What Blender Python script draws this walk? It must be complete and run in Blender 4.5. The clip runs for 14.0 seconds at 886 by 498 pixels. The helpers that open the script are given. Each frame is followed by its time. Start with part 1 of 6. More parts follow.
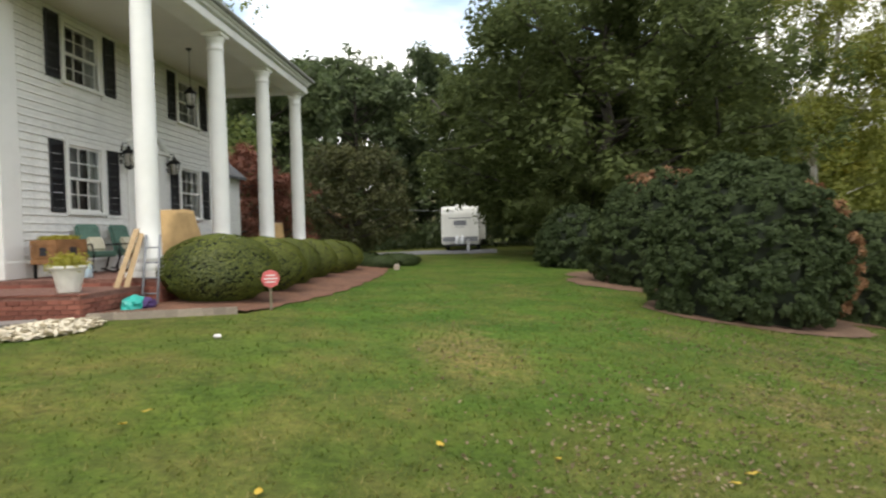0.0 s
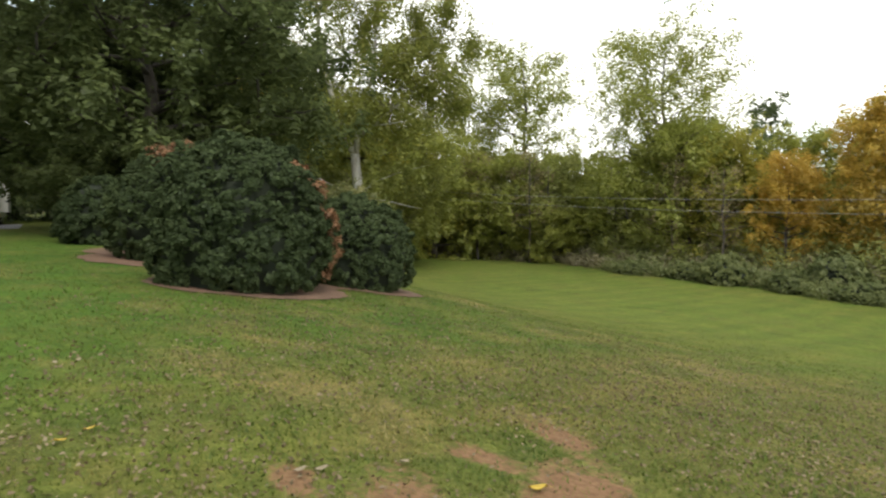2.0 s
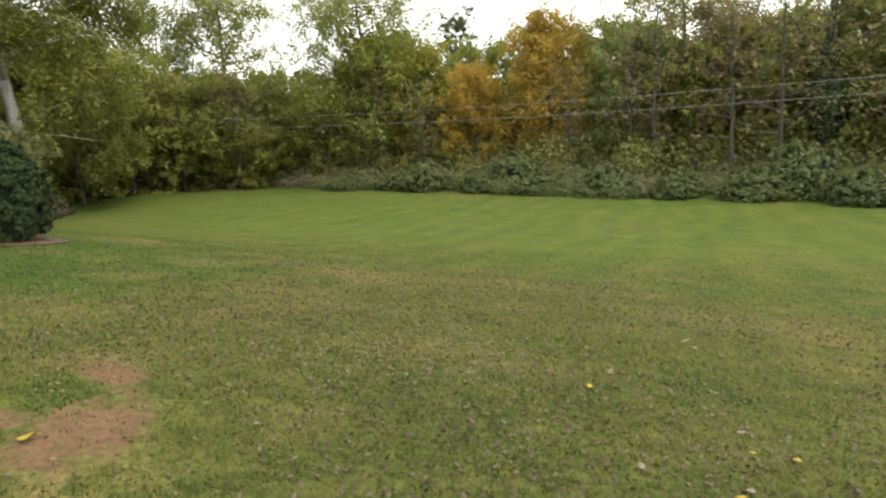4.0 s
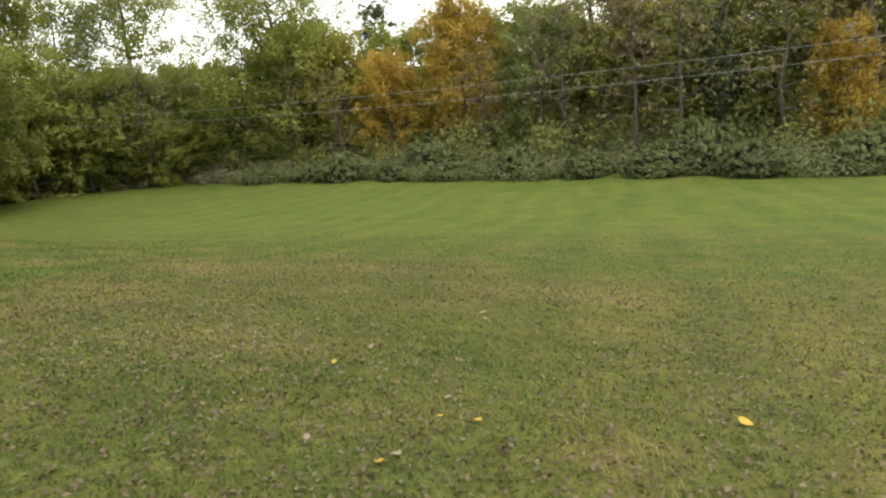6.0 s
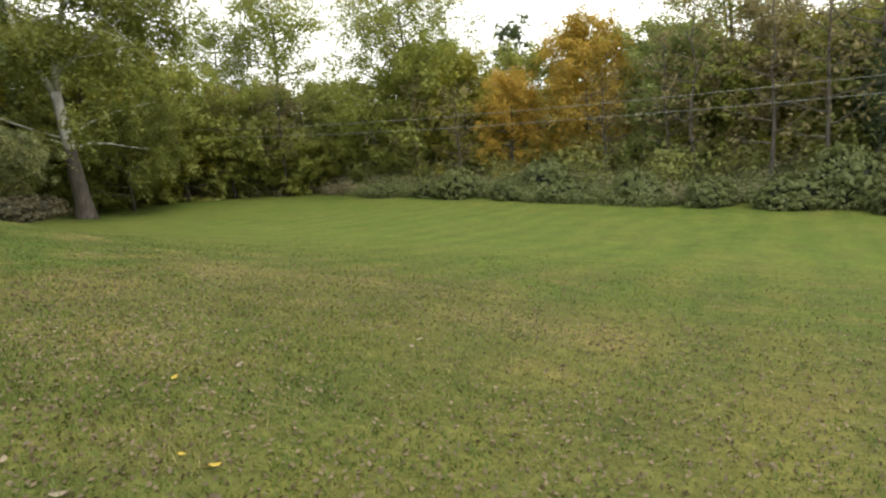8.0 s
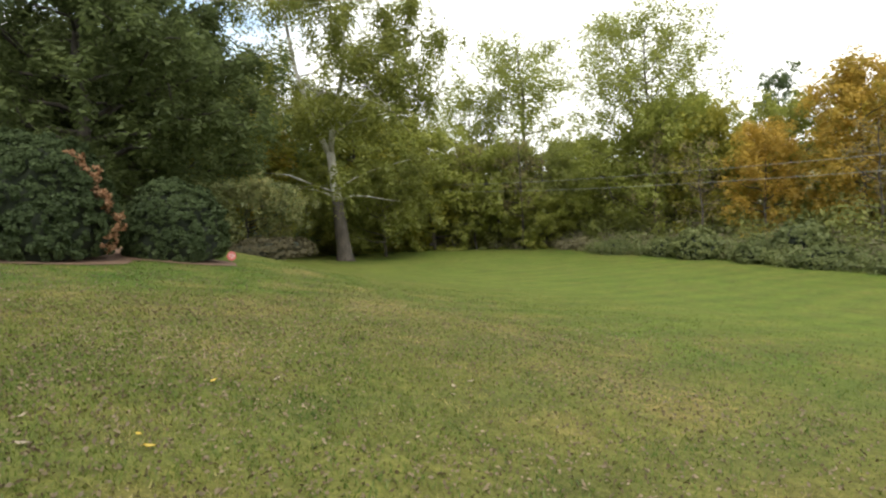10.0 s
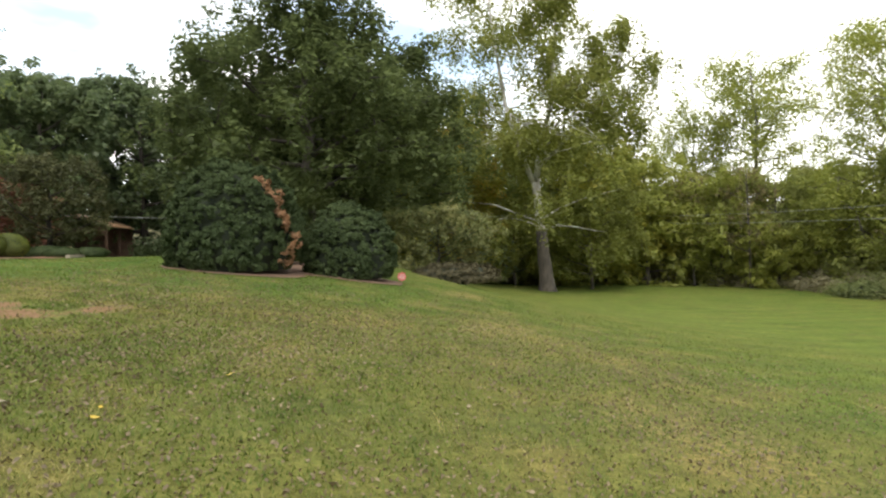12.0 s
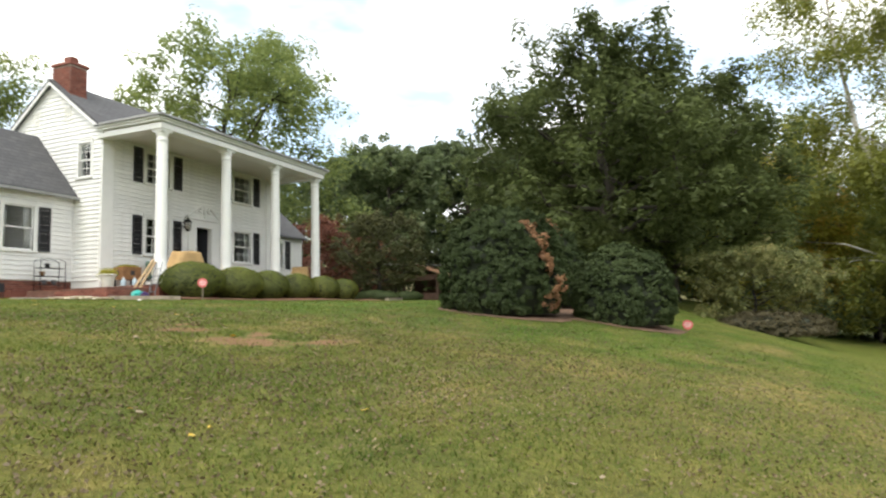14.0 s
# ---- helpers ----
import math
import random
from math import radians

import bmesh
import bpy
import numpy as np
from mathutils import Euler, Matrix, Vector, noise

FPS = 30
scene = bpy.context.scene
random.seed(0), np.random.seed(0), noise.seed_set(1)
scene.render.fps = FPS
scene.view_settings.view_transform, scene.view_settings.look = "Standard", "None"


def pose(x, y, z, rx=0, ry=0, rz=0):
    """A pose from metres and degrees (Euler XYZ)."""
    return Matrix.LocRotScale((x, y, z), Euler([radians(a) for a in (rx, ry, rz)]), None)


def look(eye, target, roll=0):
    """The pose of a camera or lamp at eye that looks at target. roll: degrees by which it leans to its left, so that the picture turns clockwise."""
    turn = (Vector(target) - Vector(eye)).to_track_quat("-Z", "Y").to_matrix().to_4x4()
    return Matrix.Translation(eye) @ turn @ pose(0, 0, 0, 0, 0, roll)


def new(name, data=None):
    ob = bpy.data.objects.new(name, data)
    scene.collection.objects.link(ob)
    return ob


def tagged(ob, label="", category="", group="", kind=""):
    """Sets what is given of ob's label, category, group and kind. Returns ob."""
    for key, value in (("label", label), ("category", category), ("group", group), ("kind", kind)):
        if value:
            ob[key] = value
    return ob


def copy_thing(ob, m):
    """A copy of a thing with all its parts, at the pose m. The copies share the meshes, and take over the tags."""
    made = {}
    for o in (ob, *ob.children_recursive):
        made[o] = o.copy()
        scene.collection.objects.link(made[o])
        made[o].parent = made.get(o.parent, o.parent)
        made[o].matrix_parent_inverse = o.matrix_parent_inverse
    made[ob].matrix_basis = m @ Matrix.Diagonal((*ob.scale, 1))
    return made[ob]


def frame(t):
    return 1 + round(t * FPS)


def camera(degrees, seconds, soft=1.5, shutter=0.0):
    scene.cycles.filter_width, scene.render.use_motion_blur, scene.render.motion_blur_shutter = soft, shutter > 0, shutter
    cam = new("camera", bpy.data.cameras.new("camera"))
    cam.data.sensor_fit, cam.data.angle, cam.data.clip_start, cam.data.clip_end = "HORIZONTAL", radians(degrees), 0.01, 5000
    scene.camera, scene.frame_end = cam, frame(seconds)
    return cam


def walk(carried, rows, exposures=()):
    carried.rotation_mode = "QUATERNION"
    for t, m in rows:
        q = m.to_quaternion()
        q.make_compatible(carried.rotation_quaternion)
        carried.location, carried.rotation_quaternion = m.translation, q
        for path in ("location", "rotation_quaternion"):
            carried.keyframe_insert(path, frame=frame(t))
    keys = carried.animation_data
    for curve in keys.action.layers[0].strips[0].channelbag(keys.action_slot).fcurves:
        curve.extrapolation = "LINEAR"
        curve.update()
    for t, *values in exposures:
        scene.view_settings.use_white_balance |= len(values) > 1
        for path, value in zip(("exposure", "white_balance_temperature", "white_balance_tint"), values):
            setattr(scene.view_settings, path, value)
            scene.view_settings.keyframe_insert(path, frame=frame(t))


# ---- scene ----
cam = camera(68.8, 14.0, soft=2.2, shutter=0.2)
PATH = [
    (0, (-12.521, -8.967, 0.679), (-10.527, -8.813, 0.638), -1.7),
    (0.5, (-12.647, -9.328, 0.643), (-10.658, -9.536, 0.636), -1.1),
    (1, (-12.795, -9.71, 0.605), (-10.878, -10.276, 0.552), -0.1),
    (1.5, (-13.031, -10.107, 0.599), (-11.218, -10.946, 0.506), 0.1),
    (2, (-13.17, -10.484, 0.559), (-11.465, -11.521, 0.427), -0.4),
    (2.5, (-13.344, -10.856, 0.516), (-11.778, -12.086, 0.324), -1.7),
    (3, (-13.591, -11.195, 0.493), (-12.157, -12.569, 0.256), -3.2),
    (3.5, (-13.928, -11.479, 0.475), (-12.627, -12.971, 0.188), -3.6),
    (4, (-14.252, -11.739, 0.443), (-13.112, -13.331, 0.039), -4.2),
    (4.2, (-14.369, -11.82, 0.431), (-13.263, -13.432, 0.007), -4.4),
    (6.3, (-15.900, -13.000, 0.088), (-14.916, -14.681, -0.365), -6.1),
    (6.5, (-16.000, -13.200, 0.053), (-14.990, -14.864, -0.408), -6.2),
    (7, (-16.250, -13.760, -0.050), (-15.147, -15.372, -0.481), -5.4),
    (7.2, (-16.350, -13.980, -0.093), (-15.213, -15.572, -0.510), -5.1),
    (9.3, (-18.322, -15.519, -0.414), (-16.666, -16.621, -0.62), -4.3),
    (9.5, (-18.385, -15.683, -0.43), (-16.69, -16.729, -0.612), -4.2),
    (10, (-18.476, -16.209, -0.532), (-16.68, -17.08, -0.659), -3.8),
    (10.5, (-18.589, -16.729, -0.6), (-16.713, -17.416, -0.693), -3.7),
    (11, (-18.697, -17.232, -0.678), (-16.766, -17.753, -0.727), -3.2),
    (11.5, (-18.762, -17.754, -0.772), (-16.801, -18.146, -0.796), -2.8),
    (12, (-18.774, -18.271, -0.877), (-16.786, -18.489, -0.867), -2.4),
    (12.5, (-18.674, -18.815, -0.927), (-16.675, -18.835, -0.883), -2.4),
    (13, (-18.482, -19.314, -0.983), (-16.497, -19.089, -0.886), -2.1),
    (13.5, (-18.153, -19.716, -1.005), (-16.217, -19.234, -0.867), -0.9),
    (14, (-17.844, -20.071, -1.052), (-16.005, -19.309, -0.86), -1.5),
]
walk(cam, [(t, look(eye, target, roll)) for t, eye, target, roll in PATH],
     exposures=[(0, 0.37, 6700, 9), (3, 0.41, 6700, 7), (6.5, 0.46, 6750, 7), (9.5, 0.53, 6700, 7), (11, 0.62, 6700, 7), (14, 0.69, 6750, 8)])

# ======== place ========

# ---------- world and light: bright overcast ----------
world = bpy.data.worlds.new("overcast_sky")
scene.world = world
world.use_nodes = True
wn, wl = world.node_tree.nodes, world.node_tree.links
wn.clear()
sky = wn.new("ShaderNodeTexSky")
sky.sky_type, sky.sun_disc = "NISHITA", False
sky.sun_elevation, sky.sun_rotation = radians(58), radians(277)
wcoord = wn.new("ShaderNodeTexCoord")
wmap = wn.new("ShaderNodeMapping")
wmap.inputs["Scale"].default_value = (1.2, 1.2, 3.0)
cloud = wn.new("ShaderNodeTexNoise")
cloud.inputs["Scale"].default_value, cloud.inputs["Detail"].default_value = 1.6, 5
ramp = wn.new("ShaderNodeValToRGB")
ramp.color_ramp.elements[0].color = (0.12, 0.12, 0.12, 1)
ramp.color_ramp.elements[0].position, ramp.color_ramp.elements[1].position = 0.40, 0.54
skyscale = wn.new("ShaderNodeMix")
skyscale.data_type, skyscale.blend_type = "RGBA", "MULTIPLY"
skyscale.inputs["Factor"].default_value = 1.0
skyscale.inputs["B"].default_value = (0.24, 0.235, 0.225, 1)
wmix = wn.new("ShaderNodeMix")
wmix.data_type = "RGBA"
wmix.inputs["B"].default_value = (1.5, 1.49, 1.46, 1)
bg, wout = wn.new("ShaderNodeBackground"), wn.new("ShaderNodeOutputWorld")
bg.inputs["Strength"].default_value = 1.0
wl.new(wcoord.outputs["Generated"], wmap.inputs["Vector"])
wl.new(wmap.outputs["Vector"], cloud.inputs["Vector"])
wl.new(cloud.outputs["Fac"], ramp.inputs["Fac"])
wl.new(sky.outputs["Color"], skyscale.inputs["A"])
wl.new(skyscale.outputs["Result"], wmix.inputs["A"])
wl.new(ramp.outputs["Color"], wmix.inputs["Factor"])
wl.new(wmix.outputs["Result"], bg.inputs["Color"])
wl.new(bg.outputs["Background"], wout.inputs["Surface"])
sun = new("sun", bpy.data.lights.new("sun", "SUN"))
sun.data.energy, sun.data.angle, sun.data.color = 1.35, radians(25), (1.0, 0.96, 0.9)
sun.matrix_world = look((0, 0, 25.8), (16, -2, 0))

# ---------- materials ----------


def mat_base(name):
    m = bpy.data.materials.new(name)
    m.use_nodes = True
    return m, m.node_tree.nodes, m.node_tree.links, m.node_tree.nodes["Principled BSDF"]


def ramp_node(n, l, src, stops):
    r = n.new("ShaderNodeValToRGB")
    while len(r.color_ramp.elements) < len(stops):
        r.color_ramp.elements.new(0.5)
    for e, (p, c) in zip(r.color_ramp.elements, stops):
        e.position, e.color = p, (*c, 1)
    l.new(src, r.inputs["Fac"])
    return r


def noise_node(n, l, scale, detail=4, vec=None, rough=0.6):
    t = n.new("ShaderNodeTexNoise")
    t.inputs["Scale"].default_value, t.inputs["Detail"].default_value, t.inputs["Roughness"].default_value = scale, detail, rough
    if vec is None:
        vec = n.new("ShaderNodeTexCoord").outputs["Object"]
    l.new(vec, t.inputs["Vector"])
    return t.outputs["Fac"]


def mix_node(n, l, fac, a, b, blend="MIX"):
    m = n.new("ShaderNodeMix")
    m.data_type, m.blend_type = "RGBA", blend
    for key, v in (("Factor", fac), ("A", a), ("B", b)):
        if isinstance(v, (int, float)):
            m.inputs[key].default_value = v
        elif isinstance(v, tuple):
            m.inputs[key].default_value = (*v, 1)
        else:
            l.new(v, m.inputs[key])
    return m.outputs["Result"]


def bump_node(n, l, height, strength, dist=0.01):
    b = n.new("ShaderNodeBump")
    b.inputs["Strength"].default_value, b.inputs["Distance"].default_value = strength, dist
    l.new(height, b.inputs["Height"])
    return b.outputs["Normal"]


def plain(name, c, rough=0.6, metal=0.0, vary=0.12, scale=6.0, grain=60.0, bump=0.15, dirt=None):
    """Paint, plastic, cloth and the like: two scales of variation and a fine relief."""
    m, n, l, p = mat_base(name)
    big = noise_node(n, l, scale)
    fine = noise_node(n, l, grain, 3)
    dark = tuple(v * (1 - 2 * vary) for v in c) if dirt is None else dirt
    col = ramp_node(n, l, big, [(0.32, dark), (0.6, c)]).outputs["Color"]
    r2 = ramp_node(n, l, fine, [(0.2, (1 - vary,) * 3), (0.8, (1, 1, 1))]).outputs["Color"]
    l.new(mix_node(n, l, 1.0, col, r2, "MULTIPLY"), p.inputs["Base Color"])
    p.inputs["Roughness"].default_value, p.inputs["Metallic"].default_value = rough, metal
    l.new(bump_node(n, l, fine, bump, 0.004), p.inputs["Normal"])
    return m


def leafy(name, stops, translucent=0.3, gloss=0.04, spread=0.5, patch_scale=0.35, patch_gain=1.1):
    """Foliage: colour varies leaf by leaf, tree by tree and in broad patches."""
    m, n, l, p = mat_base(name)
    geo, info = n.new("ShaderNodeNewGeometry"), n.new("ShaderNodeObjectInfo")
    patch = noise_node(n, l, patch_scale, 4)
    a = n.new("ShaderNodeMath")
    a.operation = "MULTIPLY_ADD"
    l.new(geo.outputs["Random Per Island"], a.inputs[0])
    a.inputs[1].default_value = spread
    b = n.new("ShaderNodeMath")
    b.operation = "MULTIPLY_ADD"
    l.new(patch, b.inputs[0])
    b.inputs[1].default_value = patch_gain
    b.inputs[2].default_value = 0.25 - patch_gain * 0.5 - spread * 0.5
    l.new(b.outputs[0], a.inputs[2])
    c = n.new("ShaderNodeMath")
    c.operation = "MULTIPLY_ADD"
    l.new(info.outputs["Random"], c.inputs[0])
    c.inputs[1].default_value = 0.25
    l.new(a.outputs[0], c.inputs[2])
    col = ramp_node(n, l, c.outputs[0], stops).outputs["Color"]
    n.remove(p)
    d, t, g = n.new("ShaderNodeBsdfDiffuse"), n.new("ShaderNodeBsdfTranslucent"), n.new("ShaderNodeBsdfGlossy")
    g.inputs["Roughness"].default_value = 0.45
    g.inputs["Color"].default_value = (0.4, 0.4, 0.4, 1)
    l.new(col, d.inputs["Color"])
    l.new(col, t.inputs["Color"])
    m1, m2 = n.new("ShaderNodeMixShader"), n.new("ShaderNodeMixShader")
    m1.inputs[0].default_value, m2.inputs[0].default_value = translucent, gloss
    l.new(d.outputs[0], m1.inputs[1])
    l.new(t.outputs[0], m1.inputs[2])
    l.new(m1.outputs[0], m2.inputs[1])
    l.new(g.outputs[0], m2.inputs[2])
    l.new(m2.outputs[0], n["Material Output"].inputs["Surface"])
    return m


def bark(name, dark, light, scale=3.0):
    m, n, l, p = mat_base(name)
    co = n.new("ShaderNodeTexCoord")
    mp = n.new("ShaderNodeMapping")
    mp.inputs["Scale"].default_value = (1, 1, 0.25)
    l.new(co.outputs["Object"], mp.inputs["Vector"])
    f = noise_node(n, l, scale, 6, mp.outputs["Vector"], 0.7)
    l.new(ramp_node(n, l, f, [(0.38, dark), (0.62, light)]).outputs["Color"], p.inputs["Base Color"])
    l.new(bump_node(n, l, f, 0.6, 0.05), p.inputs["Normal"])
    p.inputs["Roughness"].default_value = 0.9
    return m


WORN = ((-8.85, -14.3, 1.15, 0.42, -15), (-9.95, -13.6, 1.25, 0.75, -52), (-9.25, -13.25, 0.7, 0.35, 20), (-9.75, -12.25, 1.0, 0.55, -20), (-9.3, -11.75, 0.55, 0.3, 0))


def lawn_material():
    m, n, l, p = mat_base("mown_lawn")
    co = n.new("ShaderNodeTexCoord").outputs["Object"]
    broad = noise_node(n, l, 0.16, 4, co, 0.55)
    mid = noise_node(n, l, 0.9, 5, co, 0.65)
    fine = noise_node(n, l, 14, 4, co, 0.7)
    tiny = noise_node(n, l, 60, 3, co, 0.7)
    green = ramp_node(n, l, broad, [(0.32, (0.054, 0.098, 0.012)), (0.5, (0.077, 0.111, 0.017)), (0.68, (0.112, 0.118, 0.027))]).outputs["Color"]
    dry = ramp_node(n, l, mid, [(0.44, (0, 0, 0)), (0.68, (0.75, 0.75, 0.75))]).outputs["Color"]
    col = mix_node(n, l, dry, green, (0.140, 0.118, 0.038))
    def spot(x, y, rx, ry, turn, joined=None):
        """One at the middle of an oval, falling to nought at its rim."""
        sub = n.new("ShaderNodeMapping")
        sub.vector_type = "TEXTURE"
        sub.inputs["Location"].default_value = (x, y, 0)
        sub.inputs["Rotation"].default_value = (0, 0, radians(turn))
        sub.inputs["Scale"].default_value = (rx, ry, 1000)
        l.new(co, sub.inputs["Vector"])
        gr = n.new("ShaderNodeTexGradient")
        gr.gradient_type = "SPHERICAL"
        l.new(sub.outputs["Vector"], gr.inputs["Vector"])
        if joined is None:
            return gr.outputs["Fac"]
        mx = n.new("ShaderNodeMath")
        mx.operation = "MAXIMUM"
        l.new(joined, mx.inputs[0])
        l.new(gr.outputs["Fac"], mx.inputs[1])
        return mx.outputs[0]

    # lush strip before the house, drier ground where leaves lie, the greener hollow
    broken = ramp_node(n, l, mid, [(0.3, (1, 1, 1)), (0.75, (0.25, 0.25, 0.25))]).outputs["Color"]
    for x, y, rx, ry, tone, k in ((6.0, -8.5, 17.0, 5.5, (0.056, 0.122, 0.014), 0.8), (-13.5, -18.0, 9.0, 7.5, (0.138, 0.122, 0.038), 0.75), (10.0, -30.0, 30.0, 9.0, (0.128, 0.150, 0.028), 0.7), (6.0, -45.0, 60.0, 17.0, (0.116, 0.154, 0.026), 0.85)):
        fac = ramp_node(n, l, spot(x, y, rx, ry, 0), [(0.0, (0, 0, 0)), (0.4, (k, k, k))]).outputs["Color"]
        col = mix_node(n, l, mix_node(n, l, 1.0, fac, broken, "MULTIPLY"), col, tone)
    # parched tan patches
    tan = None
    for x, y, rx, ry, turn in ((-7.2, -12.6, 1.7, 0.8, 25), (-5.9, -11.9, 1.3, 0.6, 10), (-4.7, -21.0, 3.0, 1.4, -10), (3.0, -21.3, 2.6, 1.2, -20), (-9.2, -22.4, 2.2, 1.2, 10), (-12.5, -21.4, 2.2, 1.2, 0), (-6.6, -18.1, 2.8, 1.3, -35), (-10.5, -17.0, 1.6, 0.9, 0), (-4.5, -8.6, 2.4, 0.9, 10), (-11.0, -12.6, 1.8, 0.9, -45)):
        tan = spot(x, y, rx, ry, turn, tan)
    tn = n.new("ShaderNodeMath")
    tn.operation = "MULTIPLY"
    l.new(tan, tn.inputs[0])
    l.new(ramp_node(n, l, noise_node(n, l, 3.5, 6, co, 0.75), [(0.36, (0, 0, 0)), (0.6, (1, 1, 1))]).outputs["Color"], tn.inputs[1])
    col = mix_node(n, l, ramp_node(n, l, tn.outputs[0], [(0.05, (0, 0, 0)), (0.5, (0.85, 0.85, 0.85))]).outputs["Color"], col, (0.185, 0.150, 0.055))
    # mowing stripes
    mp = n.new("ShaderNodeMapping")
    mp.inputs["Rotation"].default_value = (0, 0, radians(-14))
    l.new(co, mp.inputs["Vector"])
    w = n.new("ShaderNodeTexWave")
    w.bands_direction = "X"
    w.inputs["Scale"].default_value, w.inputs["Distortion"].default_value, w.inputs["Detail"].default_value = 0.15, 4.5, 5
    l.new(mp.outputs["Vector"], w.inputs["Vector"])
    stripe = ramp_node(n, l, w.outputs["Fac"], [(0.3, (0.90, 0.94, 0.90)), (0.7, (1.08, 1.05, 1.0))]).outputs["Color"]
    col = mix_node(n, l, 0.8, col, stripe, "MULTIPLY")
    tufts = ramp_node(n, l, noise_node(n, l, 4.5, 5, co, 0.7), [(0.35, (0.78, 0.80, 0.78)), (0.65, (1.24, 1.22, 1.22))]).outputs["Color"]
    col = mix_node(n, l, 1.0, col, tufts, "MULTIPLY")
    mottle = ramp_node(n, l, noise_node(n, l, 0.55, 7, co, 0.75), [(0.38, (0.84, 0.88, 0.84)), (0.62, (1.16, 1.12, 1.14))]).outputs["Color"]
    col = mix_node(n, l, 1.0, col, mottle, "MULTIPLY")
    g1 = ramp_node(n, l, fine, [(0.3, (0.62, 0.62, 0.6)), (0.7, (1.22, 1.2, 1.2))]).outputs["Color"]
    col = mix_node(n, l, 1.0, col, g1, "MULTIPLY")
    g2 = ramp_node(n, l, tiny, [(0.3, (0.7, 0.7, 0.7)), (0.7, (1.25, 1.25, 1.25))]).outputs["Color"]
    col = mix_node(n, l, 1.0, col, g2, "MULTIPLY")
    # worn bare soil: patches around given places
    mask = None
    for x, y, rx, ry, turn in WORN:
        mask = spot(x, y, rx, ry, turn, mask)
    ad = n.new("ShaderNodeMath")
    ad.operation = "MULTIPLY_ADD"
    l.new(noise_node(n, l, 2.6, 7, co, 0.85), ad.inputs[0])
    ad.inputs[1].default_value = 2.2
    low = n.new("ShaderNodeMath")
    low.operation = "SUBTRACT"
    l.new(mask, low.inputs[0])
    low.inputs[1].default_value = 1.1
    l.new(low.outputs[0], ad.inputs[2])
    bare = ramp_node(n, l, ad.outputs[0], [(0.42, (0, 0, 0)), (0.68, (0.9, 0.9, 0.9))]).outputs["Color"]
    soil = ramp_node(n, l, fine, [(0.3, (0.13, 0.07, 0.038)), (0.7, (0.24, 0.135, 0.075))]).outputs["Color"]
    inside = ramp_node(n, l, mask, [(0.02, (0, 0, 0)), (0.25, (1, 1, 1))]).outputs["Color"]
    bare = mix_node(n, l, 1.0, bare, inside, "MULTIPLY")
    l.new(mix_node(n, l, bare, col, soil), p.inputs["Base Color"])
    p.inputs["Roughness"].default_value = 0.95
    p.inputs["Specular IOR Level"].default_value = 0.15
    l.new(bump_node(n, l, fine, 0.7, 0.03), p.inputs["Normal"])
    return m


def mottled(name, stops, scale, fine_scale, rough=0.9, bump=0.5, dist=0.02):
    m, n, l, p = mat_base(name)
    co = n.new("ShaderNodeTexCoord").outputs["Object"]
    a, b = noise_node(n, l, scale, 5, co, 0.7), noise_node(n, l, fine_scale, 4, co, 0.75)
    col = ramp_node(n, l, a, stops).outputs["Color"]
    g = ramp_node(n, l, b, [(0.3, (0.55, 0.55, 0.55)), (0.7, (1.3, 1.3, 1.3))]).outputs["Color"]
    l.new(mix_node(n, l, 1.0, col, g, "MULTIPLY"), p.inputs["Base Color"])
    p.inputs["Roughness"].default_value = rough
    l.new(bump_node(n, l, b, bump, dist), p.inputs["Normal"])
    return m


def pieces(name, c0, c1, rough=0.85, bump=0.3, grain=30):
    """Bricks, boards: each object its own tone."""
    m, n, l, p = mat_base(name)
    info = n.new("ShaderNodeObjectInfo")
    f = noise_node(n, l, grain, 4)
    col = ramp_node(n, l, info.outputs["Random"], [(0.0, c0), (1.0, c1)]).outputs["Color"]
    g = ramp_node(n, l, f, [(0.3, (0.8, 0.8, 0.8)), (0.7, (1.08, 1.08, 1.08))]).outputs["Color"]
    l.new(mix_node(n, l, 1.0, col, g, "MULTIPLY"), p.inputs["Base Color"])
    p.inputs["Roughness"].default_value = rough
    l.new(bump_node(n, l, f, bump, 0.004), p.inputs["Normal"])
    return m


def glass_material():
    m, n, l, p = mat_base("window_glass")
    p.inputs["Base Color"].default_value = (0.8, 0.85, 0.85, 1)
    p.inputs["Roughness"].default_value = 0.03
    p.inputs["Transmission Weight"].default_value = 1.0
    p.inputs["IOR"].default_value = 1.45
    return m


def shingle_material():
    m, n, l, p = mat_base("roof_shingles")
    co = n.new("ShaderNodeTexCoord").outputs["Object"]
    br = n.new("ShaderNodeTexBrick")
    br.inputs["Scale"].default_value = 1.0
    br.inputs["Color1"].default_value, br.inputs["Color2"].default_value = (0.075, 0.075, 0.08, 1), (0.10, 0.10, 0.105, 1)
    br.inputs["Mortar"].default_value = (0.05, 0.05, 0.052, 1)
    br.inputs["Mortar Size"].default_value = 0.008
    br.inputs["Brick Width"].default_value, br.inputs["Row Height"].default_value = 0.3, 0.14
    l.new(co, br.inputs["Vector"])
    f = noise_node(n, l, 25, 4, co)
    g = ramp_node(n, l, f, [(0.3, (0.8, 0.8, 0.8)), (0.7, (1.15, 1.15, 1.15))]).outputs["Color"]
    l.new(mix_node(n, l, 1.0, br.outputs["Color"], g, "MULTIPLY"), p.inputs["Base Color"])
    p.inputs["Roughness"].default_value = 0.9
    l.new(bump_node(n, l, f, 0.4, 0.01), p.inputs["Normal"])
    return m


